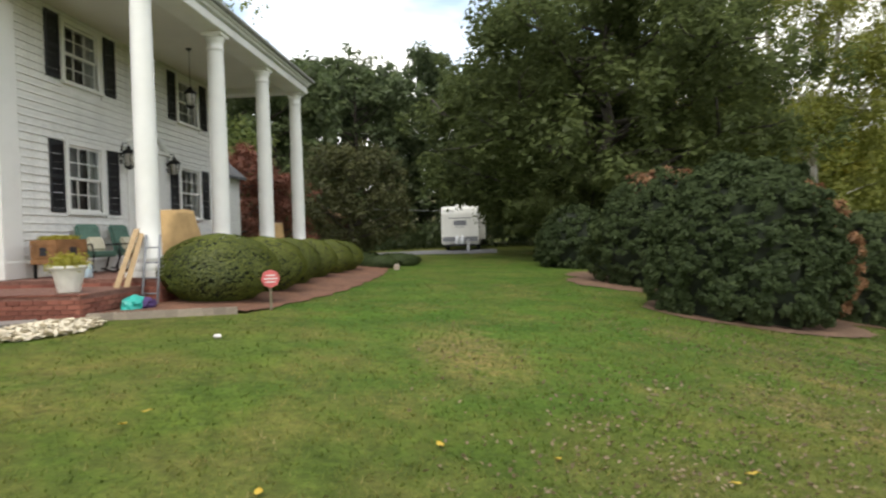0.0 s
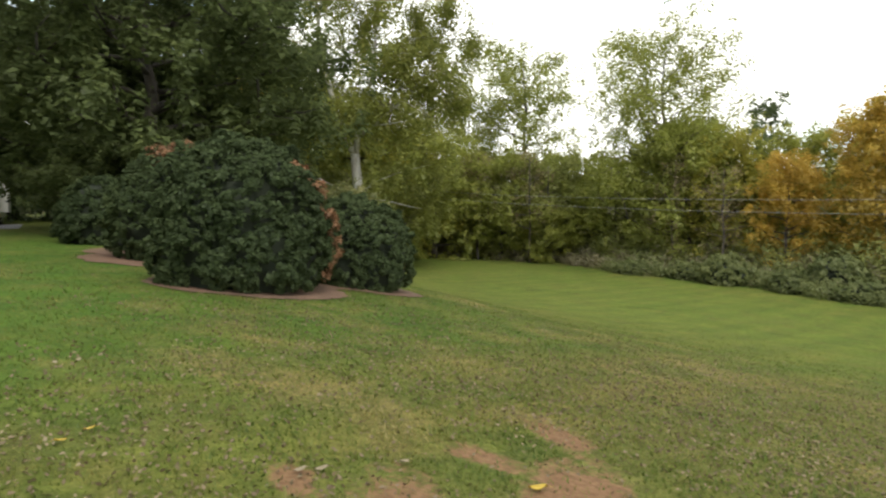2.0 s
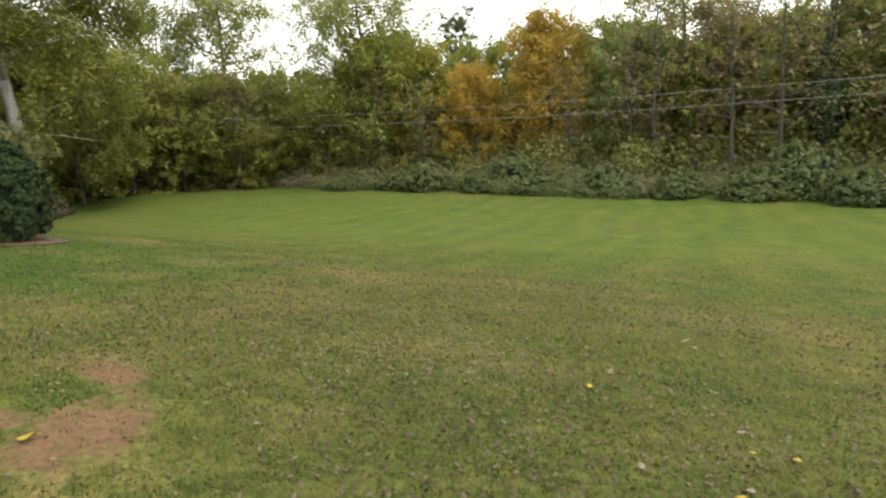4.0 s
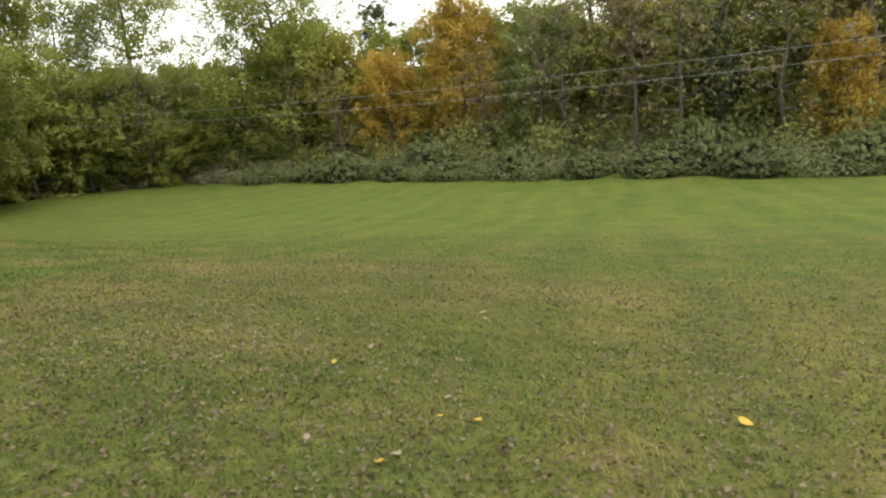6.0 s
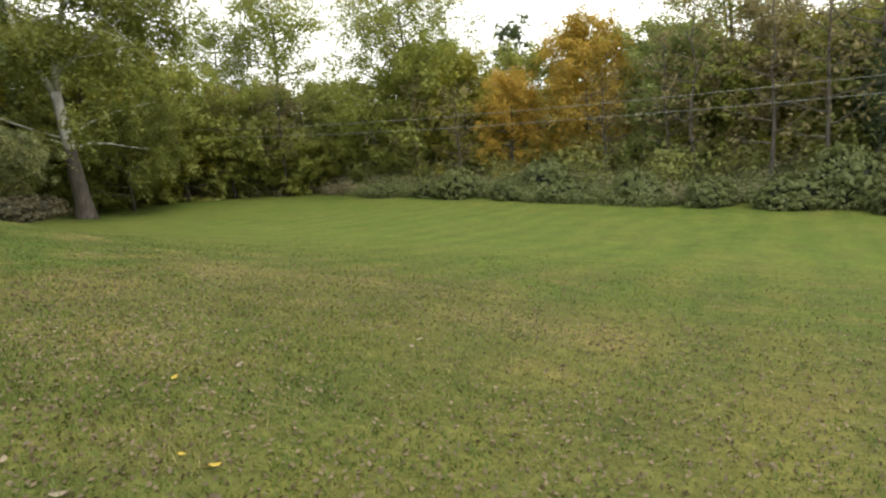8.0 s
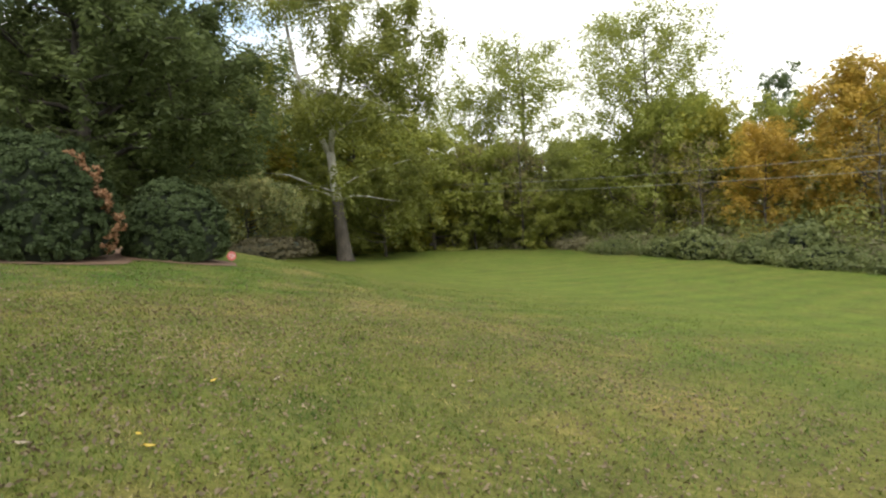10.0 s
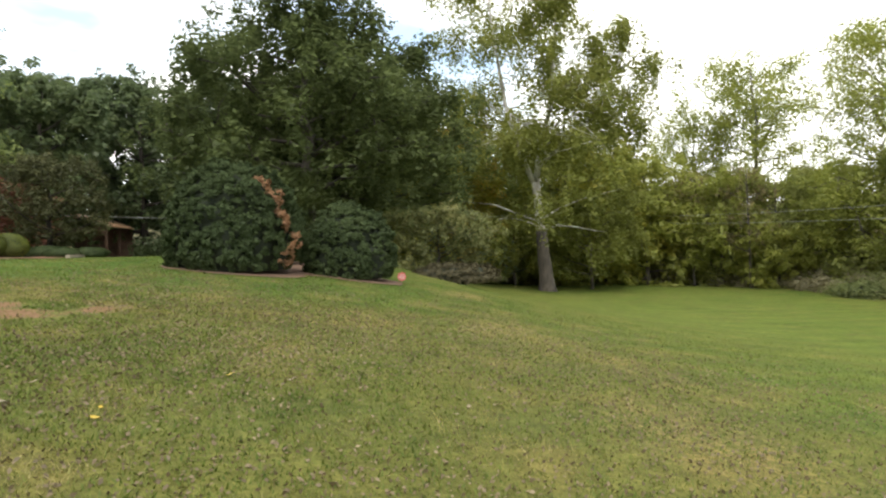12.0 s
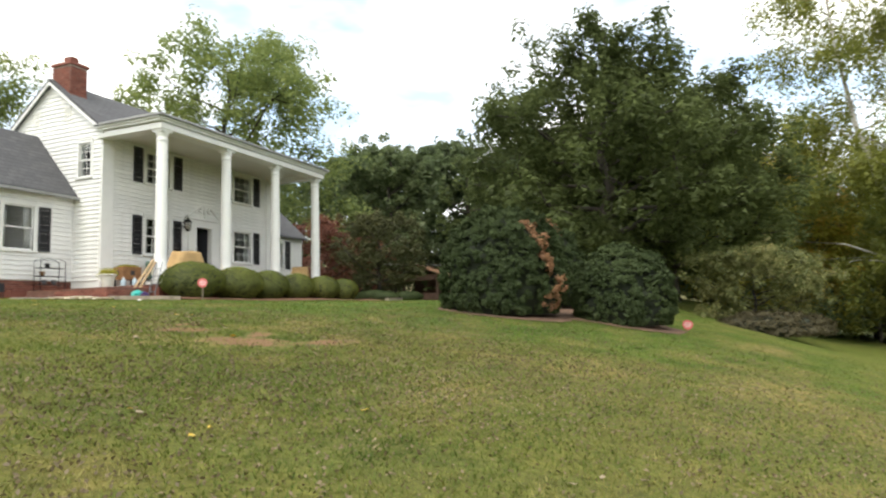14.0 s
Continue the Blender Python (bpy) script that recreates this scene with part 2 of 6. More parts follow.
M_LAWN = lawn_material()
# near-black green: the shade deep in a shrub, put into its colour
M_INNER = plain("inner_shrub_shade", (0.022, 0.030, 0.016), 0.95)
M_MULCH = mottled("bark_mulch", [(0.3, (0.10, 0.045, 0.026)), (0.7, (0.22, 0.105, 0.06))], 1.5, 22)
M_STRAW = mottled("pine_straw", [(0.3, (0.10, 0.06, 0.036)), (0.7, (0.20, 0.115, 0.07))], 0.7, 20)
M_ASPHALT = mottled("driveway_asphalt", [(0.3, (0.13, 0.13, 0.135)), (0.7, (0.20, 0.20, 0.205))], 0.5, 40)
M_WHITE = plain("white_paint", (0.80, 0.80, 0.77), 0.55, vary=0.04, scale=1.3, grain=40, bump=0.08)
M_SIDING = pieces("white_siding", (0.76, 0.76, 0.735), (0.82, 0.82, 0.79), 0.55, 0.08, 18)
M_GUTTER = plain("grey_gutter_metal", (0.34, 0.34, 0.33), 0.45, vary=0.08)
M_CEIL = plain("porch_ceiling_paint", (0.72, 0.71, 0.66), 0.6, vary=0.04, scale=1.0)
M_SHUTTER = plain("black_shutter_paint", (0.020, 0.021, 0.026), 0.5, vary=0.1)
M_SHINGLE = shingle_material()
M_BRICK = pieces("red_brick", (0.17, 0.055, 0.038), (0.30, 0.11, 0.075))
M_PAVER = mottled("worn_brick_paving", [(0.3, (0.13, 0.06, 0.045)), (0.7, (0.24, 0.12, 0.09))], 4, 30)
M_MORTAR = mottled("mortar", [(0.3, (0.25, 0.2, 0.17)), (0.7, (0.36, 0.3, 0.26))], 3, 40)
M_GLASS = glass_material()
# near-black tone that puts the dimness of the rooms into the colour
M_DARK = plain("unlit_room_shade", (0.03, 0.028, 0.026), 0.8)
M_CURTAIN = plain("curtain_cloth", (0.55, 0.53, 0.48), 0.9)
M_IRON = plain("black_iron", (0.02, 0.02, 0.02), 0.45, 0.6)
M_LAMP = plain("frosted_lantern_glass", (0.5, 0.48, 0.42), 0.25)
M_TAN = plain("tan_cover_cloth", (0.58, 0.38, 0.17), 0.85, vary=0.14, scale=2.5)
M_GREEN_CUSHION = plain("green_cushion", (0.10, 0.19, 0.15), 0.9, vary=0.15)
M_CREAM = plain("cream_cushion", (0.55, 0.52, 0.40), 0.9)
M_WOOD = plain("weathered_wood", (0.44, 0.31, 0.17), 0.8, vary=0.15, scale=3)
M_CRATE = plain("barrel_wood", (0.30, 0.15, 0.06), 0.75, vary=0.2, scale=4)
M_POT = plain("white_planter", (0.70, 0.69, 0.62), 0.6, vary=0.08)
M_TEAL = plain("teal_plastic_bag", (0.02, 0.38, 0.32), 0.4, vary=0.1)
M_PURPLE = plain("purple_cloth", (0.06, 0.03, 0.12), 0.8)
M_STONE = pieces("pale_stone", (0.20, 0.165, 0.13), (0.34, 0.285, 0.225))
M_FLAG = pieces("flagstone", (0.22, 0.19, 0.17), (0.34, 0.29, 0.25))
M_RED_SIGN = plain("red_sign", (0.62, 0.13, 0.13), 0.5, vary=0.08)
M_SIGN_WHITE = plain("sign_white", (0.75, 0.70, 0.68), 0.5)
M_STAKE = plain("sign_stake", (0.20, 0.17, 0.11), 0.7)
M_RV = plain("trailer_white", (0.78, 0.78, 0.73), 0.35, vary=0.05, scale=1.2)
M_RV_GREY = plain("trailer_grey", (0.22, 0.23, 0.25), 0.4)
M_RV_BLACK = plain("trailer_black", (0.02, 0.02, 0.022), 0.5)
M_TANK = plain("gas_bottle_white", (0.75, 0.78, 0.8), 0.35)
M_TYRE = plain("tyre_rubber", (0.015, 0.015, 0.015), 0.85)
M_CABIN = plain("brown_boards", (0.13, 0.075, 0.05), 0.85, vary=0.2, scale=2)
M_RUST = plain("tan_metal_roof", (0.48, 0.28, 0.16), 0.6, vary=0.12)
M_CABLE = plain("cable_grey", (0.30, 0.30, 0.29), 0.6)
M_JUG = plain("pale_blue_plastic", (0.45, 0.58, 0.65), 0.3)
B_OAK = bark("grey_brown_bark", (0.024, 0.02, 0.016), (0.07, 0.058, 0.046))
B_SYC = bark("sycamore_bark", (0.20, 0.17, 0.13), (0.62, 0.60, 0.54), 1.2)
B_SYC_LOW = bark("sycamore_lower_bark", (0.040, 0.033, 0.026), (0.105, 0.088, 0.07), 3)
B_LINE = bark("grey_wood_bark", (0.05, 0.042, 0.033), (0.14, 0.118, 0.095))
B_DARK = bark("dark_bark", (0.02, 0.017, 0.014), (0.065, 0.052, 0.042))
L_OAK = leafy("oak_leaves", [(0.0, (0.068, 0.088, 0.032)), (0.5, (0.125, 0.155, 0.054)), (1.0, (0.235, 0.255, 0.085))], 0.5, 0.02)
L_PINE = leafy("dark_green_leaves", [(0.0, (0.065, 0.09, 0.044)), (0.5, (0.125, 0.165, 0.072)), (1.0, (0.21, 0.25, 0.10))], 0.5)
L_SYC = leafy("sycamore_leaves", [(0.0, (0.15, 0.17, 0.036)), (0.5, (0.25, 0.265, 0.056)), (1.0, (0.38, 0.34, 0.08))], 0.5)
L_LIGHT = leafy("light_green_leaves", [(0.0, (0.19, 0.22, 0.045)), (0.5, (0.32, 0.34, 0.07)), (1.0, (0.46, 0.42, 0.105))], 0.5)
L_OLIVE = leafy("olive_leaves", [(0.0, (0.185, 0.21, 0.058)), (0.5, (0.29, 0.31, 0.085)), (1.0, (0.43, 0.39, 0.125))], 0.5)
L_ORANGE = leafy("orange_autumn_leaves", [(0.0, (0.35, 0.265, 0.05)), (0.5, (0.54, 0.365, 0.065)), (1.0, (0.66, 0.43, 0.085))], 0.5)
L_YELLOW = leafy("yellow_green_leaves", [(0.0, (0.26, 0.255, 0.045)), (0.5, (0.41, 0.38, 0.062)), (1.0, (0.54, 0.45, 0.085))], 0.5)
L_RED = leafy("red_autumn_leaves", [(0.0, (0.12, 0.048, 0.034)), (0.5, (0.21, 0.085, 0.056)), (1.0, (0.25, 0.15, 0.075))], 0.35)
L_BROWN = leafy("brown_russet_leaves", [(0.0, (0.20, 0.168, 0.075)), (0.5, (0.29, 0.238, 0.105)), (1.0, (0.38, 0.30, 0.14))], 0.5)
L_HOLLY = leafy("evergreen_shrub_leaves", [(0.0, (0.034, 0.050, 0.021)), (0.5, (0.062, 0.084, 0.033)), (1.0, (0.112, 0.136, 0.053))], 0.25, 0.015)
L_DEAD = leafy("dead_russet_twigs", [(0.0, (0.17, 0.085, 0.042)), (0.5, (0.29, 0.155, 0.08)), (1.0, (0.40, 0.245, 0.14))], 0.2)
L_MYRTLE = leafy("myrtle_leaves", [(0.0, (0.055, 0.06, 0.025)), (0.5, (0.10, 0.105, 0.04)), (1.0, (0.15, 0.13, 0.05))])
L_LAUREL = leafy("turning_shrub_leaves", [(0.0, (0.09, 0.115, 0.04)), (0.5, (0.19, 0.20, 0.07)), (1.0, (0.42, 0.35, 0.15))], 0.42)
L_EDGE = leafy("wood_edge_leaves", [(0.0, (0.15, 0.2, 0.066)), (0.5, (0.26, 0.31, 0.096)), (1.0, (0.39, 0.41, 0.13))], 0.5)
L_BOX = leafy("boxwood_leaves", [(0.0, (0.055, 0.07, 0.018)), (0.5, (0.125, 0.145, 0.03)), (1.0, (0.27, 0.27, 0.055))], 0.2, 0.04)
L_BRIAR = leafy("briar_leaves", [(0.0, (0.11, 0.135, 0.048)), (0.5, (0.18, 0.205, 0.072)), (1.0, (0.27, 0.28, 0.11))], 0.4)
L_SCRUB = leafy("brown_green_scrub", [(0.0, (0.055, 0.050, 0.025)), (0.5, (0.092, 0.080, 0.040)), (1.0, (0.145, 0.12, 0.062))], 0.3)
L_WEED = leafy("dry_weeds", [(0.0, (0.16, 0.145, 0.08)), (0.5, (0.235, 0.21, 0.115)), (1.0, (0.33, 0.29, 0.165))], 0.35)
L_GRASS = leafy("grass_blades", [(0.0, (0.060, 0.098, 0.015)), (0.4, (0.115, 0.152, 0.027)), (0.72, (0.19, 0.19, 0.046)), (1.0, (0.34, 0.285, 0.12))], 0.35, 0.03, 0.55, 0.9, 2.1)
L_FALLEN = leafy("fallen_leaf_litter", [(0.0, (0.11, 0.085, 0.05)), (0.5, (0.19, 0.145, 0.085)), (1.0, (0.34, 0.28, 0.18))], 0.1)
M_YLEAF = plain("yellow_fallen_leaf", (0.55, 0.38, 0.04), 0.5, vary=0.1)
M_PALELEAF = plain("pale_fallen_leaf", (0.30, 0.24, 0.15), 0.6, vary=0.1)

# ---------- builders ----------


def box(bm, x0, x1, y0, y1, z0, z1, bevel=0.0):
    r = bmesh.ops.create_cube(bm, size=1.0)
    for v in r["verts"]:
        v.co = Vector(((x0 + x1) / 2 + v.co.x * (x1 - x0), (y0 + y1) / 2 + v.co.y * (y1 - y0), (z0 + z1) / 2 + v.co.z * (z1 - z0)))
    if bevel:
        bmesh.ops.bevel(bm, geom=list({e for v in r["verts"] for e in v.link_edges}), offset=bevel, segments=2, affect="EDGES")
    return r["verts"]


def lathe(bm, profile, seg=24, at=(0, 0), squash=(1, 1)):
    """A turned body from (radius, z) pairs."""
    rings = []
    for r, z in profile:
        rings.append([bm.verts.new((at[0] + r * squash[0] * math.cos(2 * math.pi * k / seg), at[1] + r * squash[1] * math.sin(2 * math.pi * k / seg), z)) for k in range(seg)])
    for a, b in zip(rings, rings[1:]):
        for k in range(seg):
            f = bm.faces.new((a[k], a[(k + 1) % seg], b[(k + 1) % seg], b[k]))
            f.smooth = True
    bm.faces.new(rings[0][::-1])
    bm.faces.new(rings[-1])


def tube(bm, pts, radii, seg=7):
    rings = []
    for i, p in enumerate(pts):
        p = Vector(p)
        d = (Vector(pts[min(i + 1, len(pts) - 1)]) - Vector(pts[max(i - 1, 0)])).normalized()
        u = d.cross(Vector((0.31, 0.87, 0.21))).normalized()
        v = d.cross(u)
        r = float(radii[i]) if isinstance(radii, (list, tuple)) else radii
        rings.append([bm.verts.new(p + r * (math.cos(2 * math.pi * k / seg) * u + math.sin(2 * math.pi * k / seg) * v)) for k in range(seg)])
    for a, b in zip(rings, rings[1:]):
        for k in range(seg):
            f = bm.faces.new((a[k], a[(k + 1) % seg], b[(k + 1) % seg], b[k]))
            f.smooth = True
    bm.faces.new(rings[0][::-1])
    bm.faces.new(rings[-1])


def part(name, bm, material, parent=None, label=""):
    me = bpy.data.meshes.new(name)
    bmesh.ops.recalc_face_normals(bm, faces=bm.faces[:])
    bm.to_mesh(me)
    bm.free()
    me.materials.append(material)
    ob = new(name, me)
    if parent:
        ob.parent = parent
    if label:
        tagged(ob, label)
    return ob


def thing(name, label, category, at=None, group="", kind=""):
    ob = new(name)
    ob.empty_display_size = 0.2
    if at is not None:
        ob.matrix_basis = at if isinstance(at, Matrix) else Matrix.Translation(at)
    return tagged(ob, label, category, group, kind)


def quick_mesh(name, verts, faces, material, smooth=False):
    """A mesh from numpy arrays of corners and equal-sided faces."""
    me = bpy.data.meshes.new(name)
    n, k = faces.shape
    me.vertices.add(len(verts))
    me.vertices.foreach_set("co", np.ascontiguousarray(verts, np.float32).ravel())
    me.loops.add(n * k)
    me.loops.foreach_set("vertex_index", np.ascontiguousarray(faces, np.int32).ravel())
    me.polygons.add(n)
    me.polygons.foreach_set("loop_start", np.arange(0, n * k, k, dtype=np.int32))
    if smooth:
        me.polygons.foreach_set("use_smooth", np.ones(n, bool))
    me.update(calc_edges=True)
    me.materials.append(material)
    return me


def leaf_quads(rng, centres, size, flat=0.0, outward=None, slim=0.55):
    """Pointed leaves (one folded quad each) at the given centres."""
    n = len(centres)
    nor = rng.normal(size=(n, 3))
    if outward is not None:
        nor = nor * (1 - flat) + outward * flat * 2.0
    nor /= np.linalg.norm(nor, axis=1, keepdims=True) + 1e-9
    u = np.cross(nor, rng.normal(size=(n, 3)))
    u /= np.linalg.norm(u, axis=1, keepdims=True) + 1e-9
    v = np.cross(nor, u)
    s = size * rng.uniform(0.6, 1.35, (n, 1))
    a, c = centres - u * s * 0.5, centres + u * s * 0.5
    b = centres + v * s * 0.5 * slim + nor * s * 0.12
    d = centres - v * s * 0.5 * slim + nor * s * 0.12
    verts = np.stack([a, b, c, d], 1).reshape(-1, 3)
    return verts, np.arange(4 * n).reshape(n, 4)


def leaf_tris(rng, centres, size, flat=0.0, outward=None, slim=0.8):
    """Small pointed leaves, one triangle each."""
    n = len(centres)
    nor = rng.normal(size=(n, 3))
    if outward is not None:
        nor = nor * (1 - flat) + outward * flat * 2.0
    nor /= np.linalg.norm(nor, axis=1, keepdims=True) + 1e-9
    u = np.cross(nor, rng.normal(size=(n, 3)))
    u /= np.linalg.norm(u, axis=1, keepdims=True) + 1e-9
    v = np.cross(nor, u)
    s = size * rng.uniform(0.6, 1.4, (n, 1))
    verts = np.stack([centres - u * s * 0.6, centres + u * s * 0.4 + v * s * 0.5 * slim, centres + u * s * 0.4 - v * s * 0.5 * slim], 1).reshape(-1, 3)
    return verts, np.arange(3 * n).reshape(n, 3)


# ---------- lie of the land ----------
YK = np.array([-57.0, -36.0, -26.0, -20.0, -16.0, -12.0, -8.0, -4.0, 0.0])
ZK = np.array([-6.54, -5.04, -3.55, -2.12, -1.35, -0.91, -0.64, -0.41, -0.36])
TK = np.array([0.195, -0.012, -0.15, 0.45, 0.47, 0.252, 0.103, 0.016, -0.03])
YS = np.linspace(-140, 80, 881)
KERNEL = np.exp(-0.5 * (np.arange(-36, 37) / 10.0) ** 2)
KERNEL /= KERNEL.sum()


def smooth_profile(values, low, high):
    p = np.interp(YS, YK, values)
    p = np.where(YS < -57, values[0] + low * (YS + 57), p)
    p = np.where(YS > 0, values[-1] + high * YS, p)
    return np.convolve(np.pad(p, 36, mode="edge"), KERNEL, "valid")


ZP, TP = smooth_profile(ZK, -0.03, 0.0), smooth_profile(TK, 0.0, 0.0)


def land(x, y):
    """Height of the lawn, which falls away from the house."""
    x, y = np.asarray(x, float), np.asarray(y, float)
    return np.interp(y, YS, ZP) + np.interp(y, YS, TP) * 3.0 * np.tanh(x / 30) + 0.02 * np.sin(x * 0.9) * np.cos(y * 0.7)


def landz(x, y):
    return float(land(x, y))

# ---------- ground, beds, driveway ----------
def sheet(name, xs, ys, lift, material, label, category, kind="structure", keep=None):
    X, Y = np.meshgrid(xs, ys)
    Z = land(X, Y) + (lift(X, Y) if callable(lift) else lift)
    verts = np.stack([X, Y, Z], -1).reshape(-1, 3)
    nx = len(xs)
    i = np.arange((len(ys) - 1) * nx).reshape(-1, nx)[:, :-1].ravel()
    faces = np.stack([i, i + 1, i + nx + 1, i + nx], 1)
    if keep is not None:
        c = verts[faces].mean(1)
        faces = faces[keep(c[:, 0], c[:, 1])]
    return tagged(new(name, quick_mesh(name, verts, faces, material, True)), label, category, "", kind)


far = np.array([160.0, 220, 320, 500, 900, 2000])
gx = np.concatenate([-far[::-1], np.arange(-130, -30, 5), np.arange(-30, 30, 0.7), np.arange(30, 131, 5), far])
gy = np.concatenate([-far[::-1], np.arange(-130, -62, 4), np.arange(-62, 12, 0.7), np.arange(12, 131, 4), far])
sheet("ground", gx, gy, 0.0, M_LAWN, "mown green lawn with dry patches, sloping away from the house", "lawn")


def blob_bed(name, cx, cy, rx, ry, lift, material, label, seed, turn=0.0):
    rng = np.random.default_rng(seed)
    ph = rng.uniform(0, 6.28, 3)
    ct, st = math.cos(turn), math.sin(turn)

    def keep(x, y):
        u, v = (x - cx) * ct + (y - cy) * st, -(x - cx) * st + (y - cy) * ct
        a = np.arctan2(v / ry, u / rx)
        edge = 1 + 0.05 * np.sin(3 * a + ph[0]) + 0.03 * np.sin(7 * a + ph[1]) + 0.02 * np.sin(17 * a + ph[2])
        return np.hypot(u / rx, v / ry) < edge

    r = max(rx, ry) * 1.15
    step = 0.4

    def mound(x, y):
        return lift + 0.03 * np.sin(x * 3.1) * np.sin(y * 2.7)
    return sheet(name, np.arange(cx - r, cx + r, step), np.arange(cy - r, cy + r, step), mound, material, label, "mulch bed", "structure", keep)


# bed in front of the porch, with a curved lawn side
def bed_keep(x, y):
    front = -4.9 - 0.75 * np.sin((x + 3.2) * 0.20) + 0.05 * np.sin(x * 5) + np.where(x < -2.3, (-2.3 - x) * 1.85, 0)
    return (x > -3.5) & (x < 14.0 - np.abs(y + 4.2) * 1.2) & (y < -3.0) & (y > front)


sheet("porch_bed", np.arange(-3.6, 14.4, 0.07), np.arange(-7, -2.8, 0.07), lambda x, y: 0.02 + 0.07 * np.clip((y + 5.2) / 0.8, 0, 1), M_MULCH, "red-brown bark mulch bed along the brick porch", "mulch bed", "structure", bed_keep)
def shrub_bed_keep(x, y):
    edge = 0.05 * np.sin(x * 4.1 + y * 2.3) + 0.03 * np.sin(x * 9 - y * 7)
    inside = np.zeros(x.shape, bool)
    for cx, cy, r in ((1.2, -14.2, 2.1), (2.9, -17.5, 1.78), (6.3, -13.6, 2.5), (4.2, -15.6, 2.6), (3.6, -16.0, 2.3), (8.6, -12.9, 1.6)):
        inside |= np.hypot(x - cx, y - cy) < r + edge
    return inside


sheet("shrub_bed", np.arange(-1.5, 11, 0.06), np.arange(-20, -10, 0.06), 0.02, M_STRAW, "brown pine straw bed under the large evergreen shrubs", "mulch bed", "structure", shrub_bed_keep)
blob_bed("driveway_bed", 33.0, 8.0, 16.0, 6.0, 0.06, M_STRAW, "bare brown leaf-strewn soil beyond the driveway", 5)


def drive_keep(x, y):
    return (np.abs(x - 29.5 - 0.10 * y - 0.006 * y * y) < 4.2) & (y > -9)


sheet("driveway", np.arange(16, 52, 0.4), np.arange(-12, 24, 0.4), 0.03, M_ASPHALT, "grey asphalt driveway crossing behind the lawn", "driveway", "structure", drive_keep)

# ---------- trees and shrubs ----------
def limb_paths(rng, height, spread, clear, limbs, r0, lean=0.0, forks=2):
    """Trunk and limbs as centre lines with radii; also the limb ends, where leaves gather."""
    lines, tips = [], []
    top = np.array([lean * height, 0, height * 0.93])
    trunk = [np.array([lean * height * s, rng.normal(0, 0.012) * height * (0 < s < 1), height * 0.93 * s]) for s in np.linspace(0, 1, 9)]
    radii = [r0 * (1.25 if s == 0 else 1.0) * (1 - 0.9 * s) + 0.02 for s in np.linspace(0, 1, 9)]
    trunk[0][2] = -0.4
    lines.append((trunk, radii))
    for k in range(limbs):
        s = clear + (0.95 - clear) * (k + rng.uniform(0, 0.8)) / limbs
        base = np.array([np.interp(s, np.linspace(0, 1, 9), [p[i] for p in trunk]) for i in range(3)])
        a = k * 2.4 + rng.uniform(-0.5, 0.5)
        reach = spread * (0.55 + 0.45 * math.sin(math.pi * min(1, (s - clear) / (1 - clear) * 0.8 + 0.25))) * rng.uniform(0.75, 1.05)
        rise = rng.uniform(0.25, 0.8) * reach * (0.4 + s)
        mid = base + np.array([math.cos(a), math.sin(a), 0]) * reach * 0.5 + np.array([0, 0, rise * 0.35])
        end = base + np.array([math.cos(a), math.sin(a), 0]) * reach + np.array([0, 0, rise])
        end[2] = min(end[2], height)
        r = r0 * (1 - 0.85 * s) * 0.55 + 0.015
        lines.append(([base, base * 0.5 + mid * 0.5 + rng.normal(0, 0.05, 3) * reach * 0.4, mid, mid * 0.45 + end * 0.55, end], [r, r * 0.8, r * 0.62, r * 0.4, 0.015]))
        tips += [mid, end, mid * 0.4 + end * 0.6]
        for j in range(forks):
            f = rng.uniform(0.35, 0.8)
            b2 = mid * (1 - f) + end * f if f > 0.5 else base * (1 - 2 * f) + mid * 2 * f
            dirv = rng.normal(0, 1, 3) * np.array([1, 1, 0.6]) + np.array([math.cos(a), math.sin(a), 0.4]) * 0.8
            e2 = b2 + dirv / np.linalg.norm(dirv) * reach * rng.uniform(0.3, 0.5)
            e2[2] = min(e2[2], height)
            lines.append(([b2, b2 * 0.5 + e2 * 0.5 + rng.normal(0, 0.04, 3) * reach, e2], [r * 0.4, r * 0.25, 0.012]))
            tips += [e2, b2 * 0.5 + e2 * 0.5]
    tips.append(top)
    return lines, np.array(tips)


